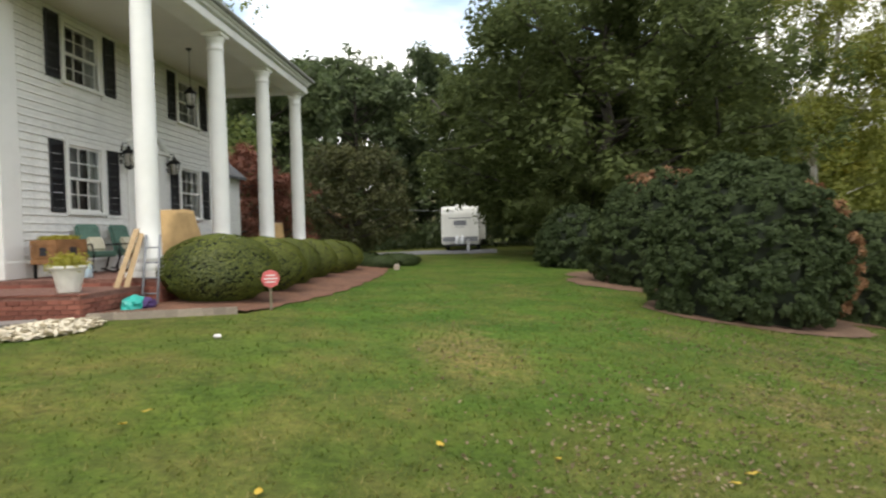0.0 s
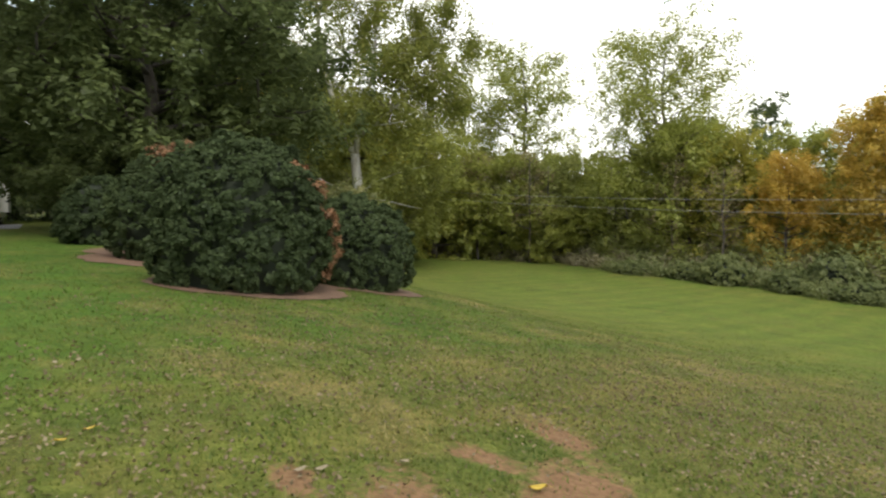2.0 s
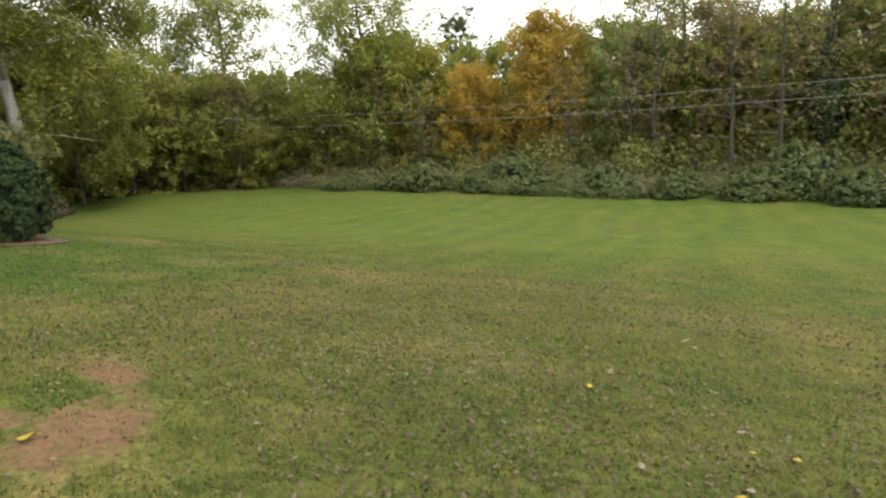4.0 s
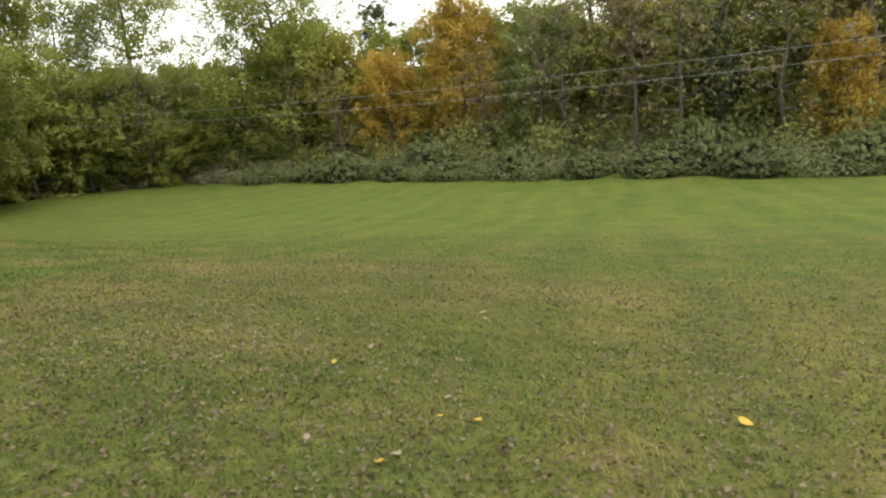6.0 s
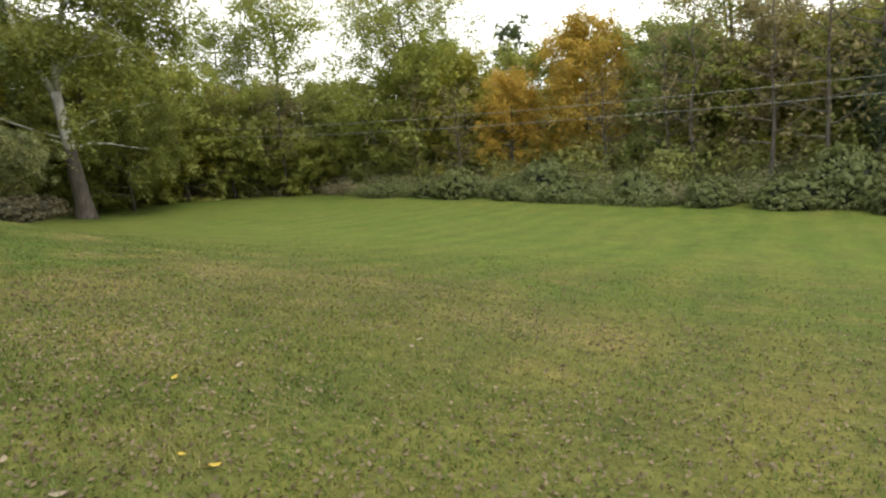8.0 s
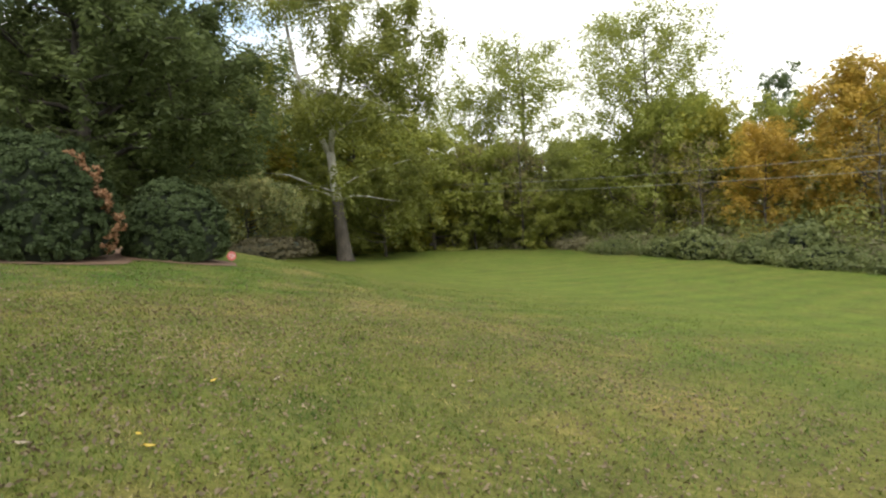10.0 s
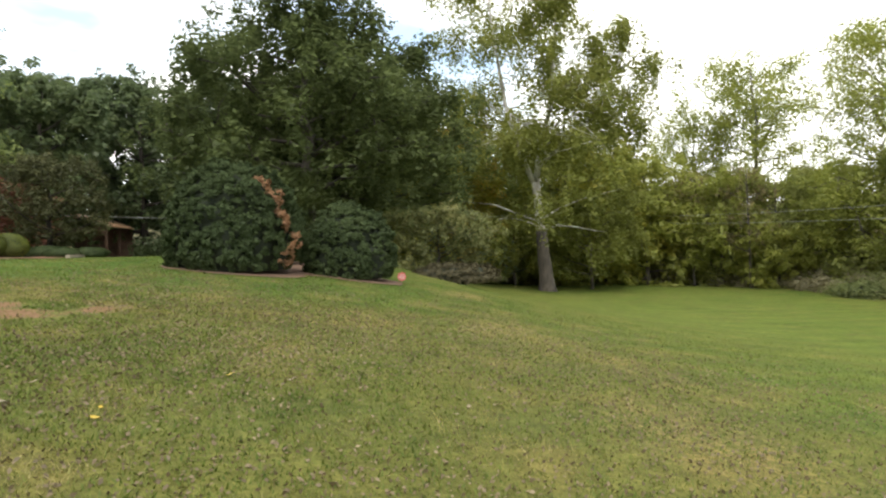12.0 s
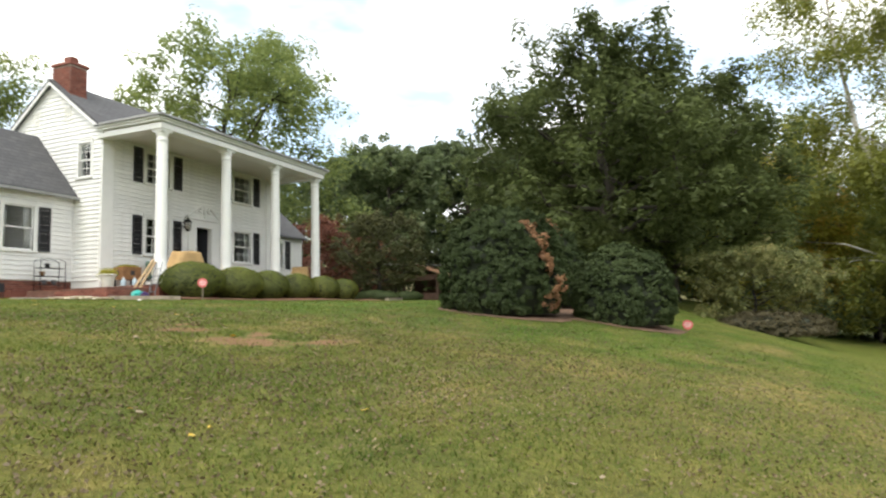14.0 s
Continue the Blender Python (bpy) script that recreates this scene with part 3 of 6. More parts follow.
def tree(name, label, category, seed, height, spread, clear, limbs, r0, leaf_mat, bark_mat, leaves, leaf, clump=1.0, group="", forks=2, lean=0.0, droop=0.25, extra=0, sub=4, skeleton=None):
    """A tapered trunk with limbs, and a crown of leaf clumps hung on the limb ends."""
    rng = np.random.default_rng(seed)
    lines, tips = skeleton(rng) if skeleton else limb_paths(rng, height, spread, clear, limbs, r0, lean, forks)
    root = thing(name, label, category, group=group)
    bm = bmesh.new()
    for i, (pts, radii) in enumerate(lines):
        tube(bm, [tuple(p) for p in pts], radii, 9 if i == 0 else 5)
    part("trunk", bm, bark_mat, root)
    if extra:
        # clumps that fill the outer shell of the crown
        a, u = rng.uniform(0, 6.283, extra), rng.uniform(-0.9, 1, extra)
        cz, rz = height * (clear + 1) / 2, height * (1 - clear) / 2
        w = np.sqrt(1 - u * u) * spread * rng.uniform(0.6, 0.98, extra)
        tips = np.concatenate([tips, np.stack([np.cos(a) * w + lean * cz, np.sin(a) * w, cz + u * rz], 1)])
    if leaves:
        subs = np.repeat(tips, sub, 0) + rng.normal(0, 0.47 * clump, (len(tips) * sub, 3)) * np.array([1, 1, 0.7])
        weight = rng.uniform(0.3, 1.0, len(subs))
        pick = rng.choice(len(subs), leaves, p=weight / weight.sum())
        off = rng.normal(size=(leaves, 3))
        off /= np.linalg.norm(off, axis=1, keepdims=True)
        rad = clump * 0.45 * rng.uniform(0.25, 1.0, (leaves, 1)) ** 0.6
        c = subs[pick] + off * rad * np.array([1, 1, 0.75])
        c[:, 2] -= droop * clump * rng.uniform(0, 1, leaves) ** 2
        c[:, 2] = np.maximum(c[:, 2], 0.25)
        verts, faces = leaf_tris(rng, c, leaf, 0.72, off * np.array([1, 1, 0.6]) + np.array([0, 0, 0.8]), 0.6)
        me = quick_mesh("crown", verts, faces, leaf_mat)
        crown = new("crown", me)
        crown.parent = root
    return root


def plant(ob, x, y, scale=1.0, turn=0.0, sink=0.0, tall=1.0, label=""):
    """A copy of a tree at a place on the land."""
    m = Matrix.Translation((x, y, landz(x, y) - sink)) @ Matrix.Rotation(turn, 4, "Z") @ Matrix.Diagonal((scale, scale, scale * tall, 1))
    c = copy_thing(ob, m)
    if label:
        tagged(c, label)
    return c


def settle(ob, x, y, turn=0.0, scale=1.0, tall=1.0, sink=0.0):
    ob.matrix_basis = Matrix.Translation((x, y, landz(x, y) - sink)) @ Matrix.Rotation(turn, 4, "Z") @ Matrix.Diagonal((scale, scale, scale * tall, 1))
    return ob


def shrub(name, label, category, seed, rx, ry, h, leaf_mat, leaves, leaf, rough=0.14, square=2.6, group="", strip=None, cap=0.0, tuft=0.0, under=0.16, belly=0.30):
    """A dense evergreen: a lumpy body under a coat of small leaves, skirted to the ground. strip: the side on which a strip has died; cap: share of the top under russet vine; tuft: size of the leafy tufts, if it is unclipped; under: how far it narrows to its foot; belly: where it is widest."""
    rng = np.random.default_rng(seed)
    root = thing(name, label, category, group=group)

    def surface(u, a):
        """Points for heights u (0 to 1) and turns a, and the outward directions."""
        w = np.clip(1 - np.clip((u - belly) / (1 - belly), 0, 1) ** square, 0, 1) ** (1 / square) * (1 - under * np.clip((belly + 0.04 - u) / (belly + 0.04), 0, 1) ** 2)
        d = np.stack([np.cos(a), np.sin(a), u * 1.7 - 0.55], 1)
        d /= np.linalg.norm(d, axis=1, keepdims=True)
        q = np.stack([np.cos(a) * w * 2.0, np.sin(a) * w * 2.0, u * 3.2], 1)
        bump = np.array([noise.noise(Vector(p) * 1.1 + Vector((seed, 0, 0))) * 0.55 + noise.noise(Vector(p) * 2.6 + Vector((0, seed, 0))) * 0.65 + noise.noise(Vector(p) * 5.5) * 0.35 for p in q])
        return np.stack([np.cos(a) * w * rx, np.sin(a) * w * ry, u * h], 1), d, bump, w
    n = leaves
    if tuft:
        # short leafy shoots in tufts that stand out from the body by different amounts
        m = int(2.6 * (rx + ry) * (h + 0.5 * (rx + ry)) / tuft ** 2 / 1.6)
        u, a = rng.uniform(0, 1, m) ** 0.85, rng.uniform(0, 6.283, m)
        c, d, bump, w = surface(u, a)
        stand = 0.96 + rough * bump + rng.normal(0, 0.022, m)
        c[:, :2] *= stand[:, None]
        c[:, 2] *= 0.97 + rough * 0.6 * bump + rng.normal(0, 0.015, m)
        size = tuft * rng.uniform(0.6, 1.35, m)
        pick = rng.choice(m, n, p=size ** 2 / (size ** 2).sum())
        o = rng.normal(size=(n, 3))
        o /= np.linalg.norm(o, axis=1, keepdims=True)
        o = o + d[pick] * 0.9
        o /= np.linalg.norm(o, axis=1, keepdims=True)
        c = c[pick] + o * size[pick][:, None] * rng.uniform(0.45, 1.0, (n, 1)) * np.array([1, 1, 0.85])
        c[:, 2] = np.maximum(c[:, 2], 0.03)
        d = o * 0.65 + d[pick] * 0.35 + np.array([0, 0, 0.15])
        bump, u, a = bump[pick], u[pick], a[pick]
    else:
        u, a = rng.uniform(0, 1, n) ** 0.85, rng.uniform(0, 6.283, n)
        c, d, bump, w = surface(u, a)
        keep = rng.uniform(0, 1, n) < np.clip(0.75 + 1.3 * bump, 0.25, 1) * np.clip(w + 0.25, 0.35, 1)
        c, d, bump, u, a = c[keep], d[keep], bump[keep], u[keep], a[keep]
        n = len(c)
        k = 1 + rough * bump + rng.normal(0, 0.018, n)
        c[:, :2] *= k[:, None]
        c[:, 2] = np.maximum(c[:, 2] * (1 + rough * 0.6 * bump), 0.03)
    dead = np.zeros(n, bool)
    if strip is not None:
        turn = (a - strip + math.pi) % (2 * math.pi) - math.pi
        dead |= (np.abs(turn - 0.08 + 0.34 * u + 0.05 * np.sin(u * 17)) < 0.12 + 0.05 * np.sin(u * 9 + 1)) & (u < 0.86) & (u > 0.05) & (rng.uniform(0, 1, n) < 0.85)
    if cap:
        dead |= (u > 1 - cap + 0.1 * bump) & (rng.uniform(0, 1, n) < 0.75)
    if dead.any():
        v, f = leaf_quads(rng, c[dead] * np.array([1.04, 1.04, 1]), leaf * 1.3, 0.5, d[dead], 0.55)
        o = new("dead_foliage", quick_mesh("dead_foliage", v, f, L_DEAD))
        o.parent = root
        tagged(o, "russet-brown dead foliage")
    v, f = leaf_tris(rng, c[~dead], leaf * 1.3, 0.5 if tuft else 0.84, d[~dead] + np.array([0, 0, 0.25 if tuft else 0.1]), 0.7)
    o = new("foliage", quick_mesh("foliage", v, f, leaf_mat))
    o.parent = root
    # dark core under the leaves; its colour stands in for the shade inside
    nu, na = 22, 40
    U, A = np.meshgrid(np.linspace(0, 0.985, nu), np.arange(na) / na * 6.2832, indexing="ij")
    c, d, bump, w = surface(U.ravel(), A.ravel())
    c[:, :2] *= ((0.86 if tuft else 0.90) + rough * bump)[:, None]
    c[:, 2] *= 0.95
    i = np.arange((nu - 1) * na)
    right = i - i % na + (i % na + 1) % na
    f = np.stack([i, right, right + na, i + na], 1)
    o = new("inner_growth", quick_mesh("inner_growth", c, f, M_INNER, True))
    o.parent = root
    return root


# evergreen shrubs in the straw bed
SHRUBS = "shrubs in the straw bed"
s = shrub("evergreen_shrub", "huge rounded dark evergreen shrub with a russet dead strip", "shrub", 11, 1.86, 1.86, 3.30, L_HOLLY, 66000, 0.064, 0.18, 2.0, SHRUBS, radians(248), tuft=0.125)
settle(s, 1.23, -14.14, sink=0.05)
s = shrub("evergreen_shrub", "smaller rounded dark evergreen shrub at the bed's end", "shrub", 12, 1.50, 1.50, 2.42, L_HOLLY, 42000, 0.064, 0.18, 2.0, SHRUBS, tuft=0.12)
settle(s, 2.9, -17.5, sink=0.08)
s = shrub("evergreen_shrub", "tall dark evergreen shrub with rusty vine on top", "shrub", 13, 1.95, 1.95, 3.3, L_HOLLY, 40000, 0.074, 0.14, 2.0, SHRUBS, None, 0.09, tuft=0.14)
settle(s, 6.5, -13.8, sink=0.05)
s = shrub("evergreen_shrub", "low dark evergreen shrub near the trees", "shrub", 14, 1.5, 1.5, 2.3, L_HOLLY, 18000, 0.10, 0.13, 2.0, SHRUBS, tuft=0.2)
settle(s, 12.5, -12.2, sink=0.05)

# clipped boxwoods along the porch
boxwood = shrub("boxwood", "clipped round boxwood with yellow-green tips", "shrub", 21, 1.0, 1.0, 1.2, L_BOX, 22000, 0.036, 0.02, 2.0, "boxwoods along the porch", under=0.5, belly=0.42)
settle(boxwood, -0.99, -3.95, 0.0, 1.06, 0.96, -0.06)
for k, (x, y, sc, tall) in enumerate(((1.24, -3.93, 0.90, 1.08), (3.1, -3.9, 0.76, 1.22), (4.94, -3.9, 0.73, 1.20), (6.92, -3.9, 0.75, 1.15), (8.68, -3.9, 0.70, 1.17))):
    plant(boxwood, x, y, sc, 1.3 * k + 0.7, -0.06, tall)

juniper = shrub("juniper", "low dark creeping juniper at the bed's end", "shrub", 22, 0.9, 0.7, 0.42, L_HOLLY, 3500, 0.07, 0.2, 2.0, "junipers at the bed's end")
settle(juniper, 11.4, -4.7)
plant(juniper, 13.0, -5.1, 1.1, 1.0)
plant(juniper, 12.4, -3.6, 1.3, 2.2)

# yellowing shrub and low cover beside the evergreens
s = tree("spreading_shrub", "spreading shrub with yellow-green turning leaves", "shrub", 31, 3.4, 3.0, 0.08, 16, 0.06, L_LAUREL, B_DARK, 22000, 0.125, 0.6, forks=3, extra=30)
settle(s, 16.6, -21.9, 0.0, 1.06)
s = shrub("low_shrub", "low brown-green spreading shrub on the slope", "shrub", 32, 2.5, 1.3, 0.95, L_SCRUB, 14000, 0.08, 0.22, 2.0, tuft=0.2)
settle(s, 13.5, -22.2, radians(-67), 1.0, 1.0, 0.1)

# the big dark oaks behind the shrubs
OAKS = "oaks behind the shrubs"
oak = tree("oak_tree", "large dark green oak with low-hanging boughs", "tree", 41, 15.5, 8.0, 0.14, 28, 0.45, L_OAK, B_OAK, 62000, 0.28, 1.35, OAKS, forks=4, droop=0.8, extra=110, sub=3)
settle(oak, 20.0, -14.7, 0.6, 1.08, 0.84)
plant(oak, 29.0, -17.5, 0.95, 1.7, 0, 1.0)
plant(oak, 15.5, -13.2, 0.36, 4.4, 0, 0.85, "young oak with dense low foliage")
plant(oak, 41.0, -14.0, 1.0, 0.4)

# sycamore on the far lawn
def forked_skeleton(rng):
    """A short trunk that forks into two long leaders, with drooping outer boughs."""
    trunk = [np.array(p) for p in ((0, 0, -0.4), (0, 0.05, 1.2), (0, 0.25, 4.0), (0, 0.45, 7.0), (0, 0.65, 10.0))]
    lines, tips = [(trunk, [0.85, 0.58, 0.50, 0.44, 0.38])], []
    leaders = (((0, 0.65, 9.6), (0.4, 1.9, 12.6), (0.9, 3.0, 17.4), (0.5, 4.0, 24.0), (0.2, 4.6, 30.5)), ((0, 0.65, 9.6), (0, 0.1, 13.6), (-0.6, -0.8, 16.5), (-0.4, -1.6, 22.8), (0, -2.2, 30.0)), ((0, 0.6, 11.2), (-1.2, -1.6, 13.2), (-2.4, -4.4, 16.0), (-3.0, -6.4, 20.0), (-3.2, -7.6, 24.0)))
    for k, path in enumerate(leaders):
        path = np.array(path, float)
        radii = [0.30, 0.26, 0.20, 0.12, 0.03] if k < 2 else [0.2, 0.17, 0.12, 0.07, 0.02]
        lines.append((list(path), radii))
        count = 17 if k < 2 else 9
        for j in range(count):
            s_ = 0.12 + 0.86 * (j + rng.uniform(0, 0.7)) / count
            base = np.array([np.interp(s_ * 4, range(5), path[:, i]) for i in range(3)])
            a = j * 2.4 + k * 1.1 + rng.uniform(-0.4, 0.4)
            reach = (10.0 - 7.0 * s_ ** 1.5) * rng.uniform(0.6, 1.0) * (0.75 if k == 2 else 1.0)
            out = np.array([math.cos(a), math.sin(a), 0])
            mid = base + out * reach * 0.5 + np.array([0, 0, reach * rng.uniform(0.15, 0.4)])
            end = base + out * reach + np.array([0, 0, reach * rng.uniform(-0.25, 0.35)])
            r = 0.13 * (1 - 0.7 * s_)
            lines.append(([base, base * 0.5 + mid * 0.5 + rng.normal(0, 0.12, 3), mid, mid * 0.4 + end * 0.6 + np.array([0, 0, 0.25]), end], [r, r * 0.8, r * 0.55, r * 0.3, 0.012]))
            tips += [mid, mid * 0.4 + end * 0.6, end]
            for q in range(3):
                f = rng.uniform(0.3, 0.95)
                b2 = mid * (1 - f) + end * f
                e2 = b2 + rng.normal(0, 1, 3) * np.array([1, 1, 0.6]) * reach * 0.22 + out * reach * 0.15
                lines.append(([b2, b2 * 0.5 + e2 * 0.5 + rng.normal(0, 0.1, 3), e2], [r * 0.4, r * 0.25, 0.01]))
                tips += [e2, b2 * 0.5 + e2 * 0.5]
    # long bare-based lower boughs that dip towards the lawn
    for y, z, x in ((-5.6, 5.2, -0.6), (4.6, 6.6, -0.8), (8.2, 9.0, 2.8), (1.5, 7.6, -7.0), (-2.0, 6.6, 7.5), (-9.0, 9.5, 3.5)):
        base, end = np.array([0, 0.4, 5.4 + 0.25 * (z - 5)]), np.array([x, y, z])
        mid = base * 0.5 + end * 0.5 + np.array([0, 0, 0.5])
        lines.append(([base, base * 0.5 + mid * 0.5 + rng.normal(0, 0.18, 3), mid, mid * 0.4 + end * 0.6 + rng.normal(0, 0.25, 3), end], [0.10, 0.085, 0.065, 0.04, 0.012]))
        tips += [end, end + np.array([0, 0, -1.2]), mid * 0.3 + end * 0.7, end + rng.normal(0, 1, 3), end + rng.normal(0, 1.3, 3)]
    return lines, np.array(tips)


syc = tree("sycamore_tree", "tall sycamore with pale forked trunk and thin yellow-green crown", "tree", 51, 30.0, 11.0, 0.13, 34, 0.44, L_SYC, B_SYC, 74000, 0.28, 2.0, droop=0.9, sub=3, skeleton=forked_skeleton)
bm = bmesh.new()
tube(bm, [(0, 0, -0.4), (0, 0.01, 0.25), (0, 0.06, 1.3), (0, 0.26, 4.0), (0, 0.36, 5.6)], [1.1, 0.82, 0.66, 0.545, 0.48], 12)
part("lower_trunk", bm, B_SYC_LOW, syc, "flaky grey-brown lower bark")
settle(syc, 39.2, -34.1)

# background trees
g = "woods behind the house"
dark = tree("shade_tree", "tall dense dark green tree with sky gaps", "tree", 61, 15.0, 5.2, 0.14, 22, 0.3, L_PINE, B_DARK, 17000, 0.42, 1.3, g, forks=2, extra=40)
settle(dark, 37.0, 8.0, 0.3, 1.03, 1.03)
for k, (x, y, sc, tall) in enumerate(((42, 13, 1.05, 1.05), (45, 3, 1.05, 1.04), (52, 9, 1.1, 1.08), (52, -2, 1.1, 1.1), (50, -8, 1.1, 1.0), (58, -12, 1.1, 1.1), (46, 20, 1.0, 1.0), (55, 18, 1.0, 1.0), (40, 26, 1.0, 1.0), (62, 4, 1.1, 1.1), (44, -20, 0.9, 1.0))):
    plant(dark, x, y, sc, k * 1.1 + 0.5, 0, tall)
maple = tree("maple_tree", "broad green maple rising behind the house", "tree", 71, 17.0, 6.5, 0.2, 24, 0.35, L_EDGE, B_OAK, 38000, 0.26, 2.0, forks=2)
settle(maple, 21.0, 14.0, 0.5, 1.2)
plant(maple, 2.5, 22.0, 0.85, 2.0, 0, 1.0, "green tree behind the low wing")
red = tree("red_maple", "small maple in dark red autumn leaf", "tree", 72, 5.4, 2.6, 0.15, 16, 0.14, L_RED, B_DARK, 14000, 0.15, 0.7, forks=2)
settle(red, 17.5, 3.4)
plant(red, 21.5, 2.6, 0.85, 2.0)
small = tree("crape_myrtle", "small rounded tree with dark olive leaves", "tree", 73, 4.7, 2.2, 0.14, 20, 0.12, L_MYRTLE, B_OAK, 20000, 0.12, 0.6, forks=2, extra=15)
settle(small, 13.6, -3.2)

# the tree line beyond the field
LINE = "tree line beyond the field"
tall = tree("thin_tree", "tall half-bare tree with sparse pale green leaves", "tree", 81, 25.0, 8.8, 0.08, 38, 0.3, L_LIGHT, B_LINE, 46000, 0.27, 2.2, LINE, forks=4, sub=3, extra=60)
settle(tall, 34.5, -67.5)
thin = tree("thin_tree", "slender half-bare tree with leaf tufts at its top", "tree", 82, 23.0, 5.5, 0.45, 14, 0.3, L_LIGHT, B_LINE, 18000, 0.28, 2.5, LINE, forks=3, sub=3)
settle(thin, 57.0, -66.0, 0.0, 1.22)
plant(thin, 64.0, -62.0, 0.8, 2.0)
plant(thin, 2.0, -74.0, 0.8, 1.0)
light = tree("light_tree", "light green broadleaf tree at the wood's edge", "tree", 83, 12.0, 5.0, 0.05, 22, 0.2, L_LIGHT, B_LINE, 17000, 0.335, 1.5, LINE, forks=2, extra=25)
settle(light, 40.0, -66.0)
olive = tree("olive_tree", "olive-brown thinning tree at the wood's edge", "tree", 84, 12.0, 5.0, 0.05, 22, 0.2, L_OLIVE, B_LINE, 16000, 0.32, 1.5, LINE, forks=3, extra=25)
settle(olive, 47.0, -62.0)
orange = tree("orange_tree", "broadleaf tree in orange autumn colour", "tree", 85, 15.5, 3.9, 0.10, 24, 0.22, L_ORANGE, B_LINE, 20000, 0.28, 1.7, LINE, forks=2, extra=20)
settle(orange, 13.2, -69.0)
plant(orange, 20.0, -66.5, 0.72, 2.2, 0, 1.0, "smaller orange-leaved tree beside the larger one")
green = tree("green_tree", "dense green broadleaf tree at the wood's edge", "tree", 86, 15.0, 5.0, 0.06, 24, 0.22, L_EDGE, B_LINE, 19000, 0.32, 1.5, LINE, forks=2, extra=25)
settle(green, 5.5, -70.0, 0.0, 1.0, 0.88)
russet = tree("russet_tree", "thin russet-brown tree, half bare", "tree", 87, 14.0, 4.0, 0.1, 22, 0.2, L_BROWN, B_LINE, 15000, 0.26, 1.3, LINE, forks=3)
settle(russet, -2.5, -70.0)
yellow = tree("yellow_tree", "yellow-green turning tree at the wood's edge", "tree", 88, 12.0, 4.4, 0.08, 22, 0.2, L_YELLOW, B_LINE, 17000, 0.32, 1.4, LINE, forks=2, extra=15)
settle(yellow, -5.0, -72.0)
kinds = {"l": light, "o": olive, "g": green, "r": russet, "y": yellow, "t": tall, "n": orange}
for k, (c, x, y, sc, tall_) in enumerate((
        ("l", 30, -66, 1.05, 1.15), ("y", 27, -68, 1.0, 1.1), ("o", 53, -58, 0.95, 1.0), ("o", 60, -55, 1.0, 1.0), ("l", 50, -66, 0.9, 0.9), ("l", 66, -52, 1.0, 1.0),
        ("o", 70, -45, 1.1, 1.0), ("g", 62, -42, 1.0, 0.9), ("y", 45, -22, 1.0, 1.05), ("n", 50, -27, 1.05, 1.08), ("g", 56, -30, 1.0, 1.0), ("g", 66, -34, 1.1, 1.0), ("o", 58, -36, 0.9, 0.9),
        ("l", 1, -70, 0.95, 0.98), ("o", -1, -76, 1.05, 1.0), ("o", -9, -70, 1.05, 1.0), ("o", -13, -72, 1.15, 1.15), ("l", -17, -72, 1.1, 1.2), ("r", -21, -70, 1.0, 1.0), ("o", -26, -72, 1.1, 1.1), ("y", -30, -74, 1.0, 1.0),
        ("l", 24, -74, 1.1, 1.0), ("y", 17, -78, 1.1, 1.1), ("l", 9, -80, 1.15, 1.05), ("y", -7, -84, 1.15, 1.0), ("r", -18, -82, 1.2, 1.05),
        ("l", 36.5, -72, 1.1, 1.2), ("l", 60, -74, 1.2, 0.95), ("o", 70, -66, 1.2, 1.0), ("l", 44, -60, 0.7, 0.8), ("o", 72, -25, 1.2, 1.1), ("g", 66, -20, 1.1, 1.0), ("l", 58, -47, 1.1, 1.1), ("y", 64, -46, 1.2, 1.2), ("l", 54, -40, 0.8, 1.0),
        ("y", 51, -26, 1.4, 1.0), ("l", 57, -41.8, 1.55, 1.0), ("y", 56, -46, 1.4, 1.0), ("l", 54.5, -50.5, 1.3, 1.0), ("g", 59, -35, 1.35, 1.0), ("l", 50.5, -57.5, 1.05, 1.0))):
    plant(kinds[c], x, y, sc, k * 1.37, 0.2, tall_)
bare = tree("bare_tree", "thin nearly bare grey-barked tree at the wood's edge", "tree", 96, 15.0, 3.2, 0.25, 18, 0.16, L_BROWN, B_LINE, 900, 0.32, 1.2, LINE, forks=4)
settle(bare, -4.0, -63.5)
for k, (x, y, sc, tall_) in enumerate(((-7.2, -64.0, 1.0, 1.1), (1.8, -64.5, 0.9, 1.2), (4.2, -65.0, 0.8, 1.1), (9.0, -64.0, 0.7, 1.0), (-14.0, -64.0, 1.0, 1.0), (-19.0, -65.0, 1.1, 1.1), (24.0, -63.0, 0.7, 1.0), (29.0, -62.5, 0.7, 1.1), (45.0, -57.5, 0.9, 1.0), (51.0, -54.5, 0.8, 1.1))):
    plant(bare, x, y, sc, k * 2.1, 0.1, tall_)
ivy = tree("ivy_tree", "bare dead tree with a dark ivy-covered trunk", "tree", 97, 16.0, 4.5, 0.5, 16, 0.34, L_BROWN, B_LINE, 300, 0.3, 1.2, LINE, forks=4)
irng = np.random.default_rng(98)
n = 3500
u, a = irng.uniform(0, 1, n), irng.uniform(0, 6.283, n)
w = (0.5 + 1.3 * np.sin(np.clip(u * 1.15, 0, 1) * 3.1) ** 1.5) * irng.uniform(0.5, 1.0, n)
c = np.stack([np.cos(a) * w, np.sin(a) * w, 3.0 + 6.5 * u], 1)
v, f = leaf_quads(irng, c, 0.34, 0.6, np.stack([np.cos(a), np.sin(a), 0.2 + 0 * a], 1))
o = new("ivy", quick_mesh("ivy", v, f, L_PINE))
o.parent = ivy
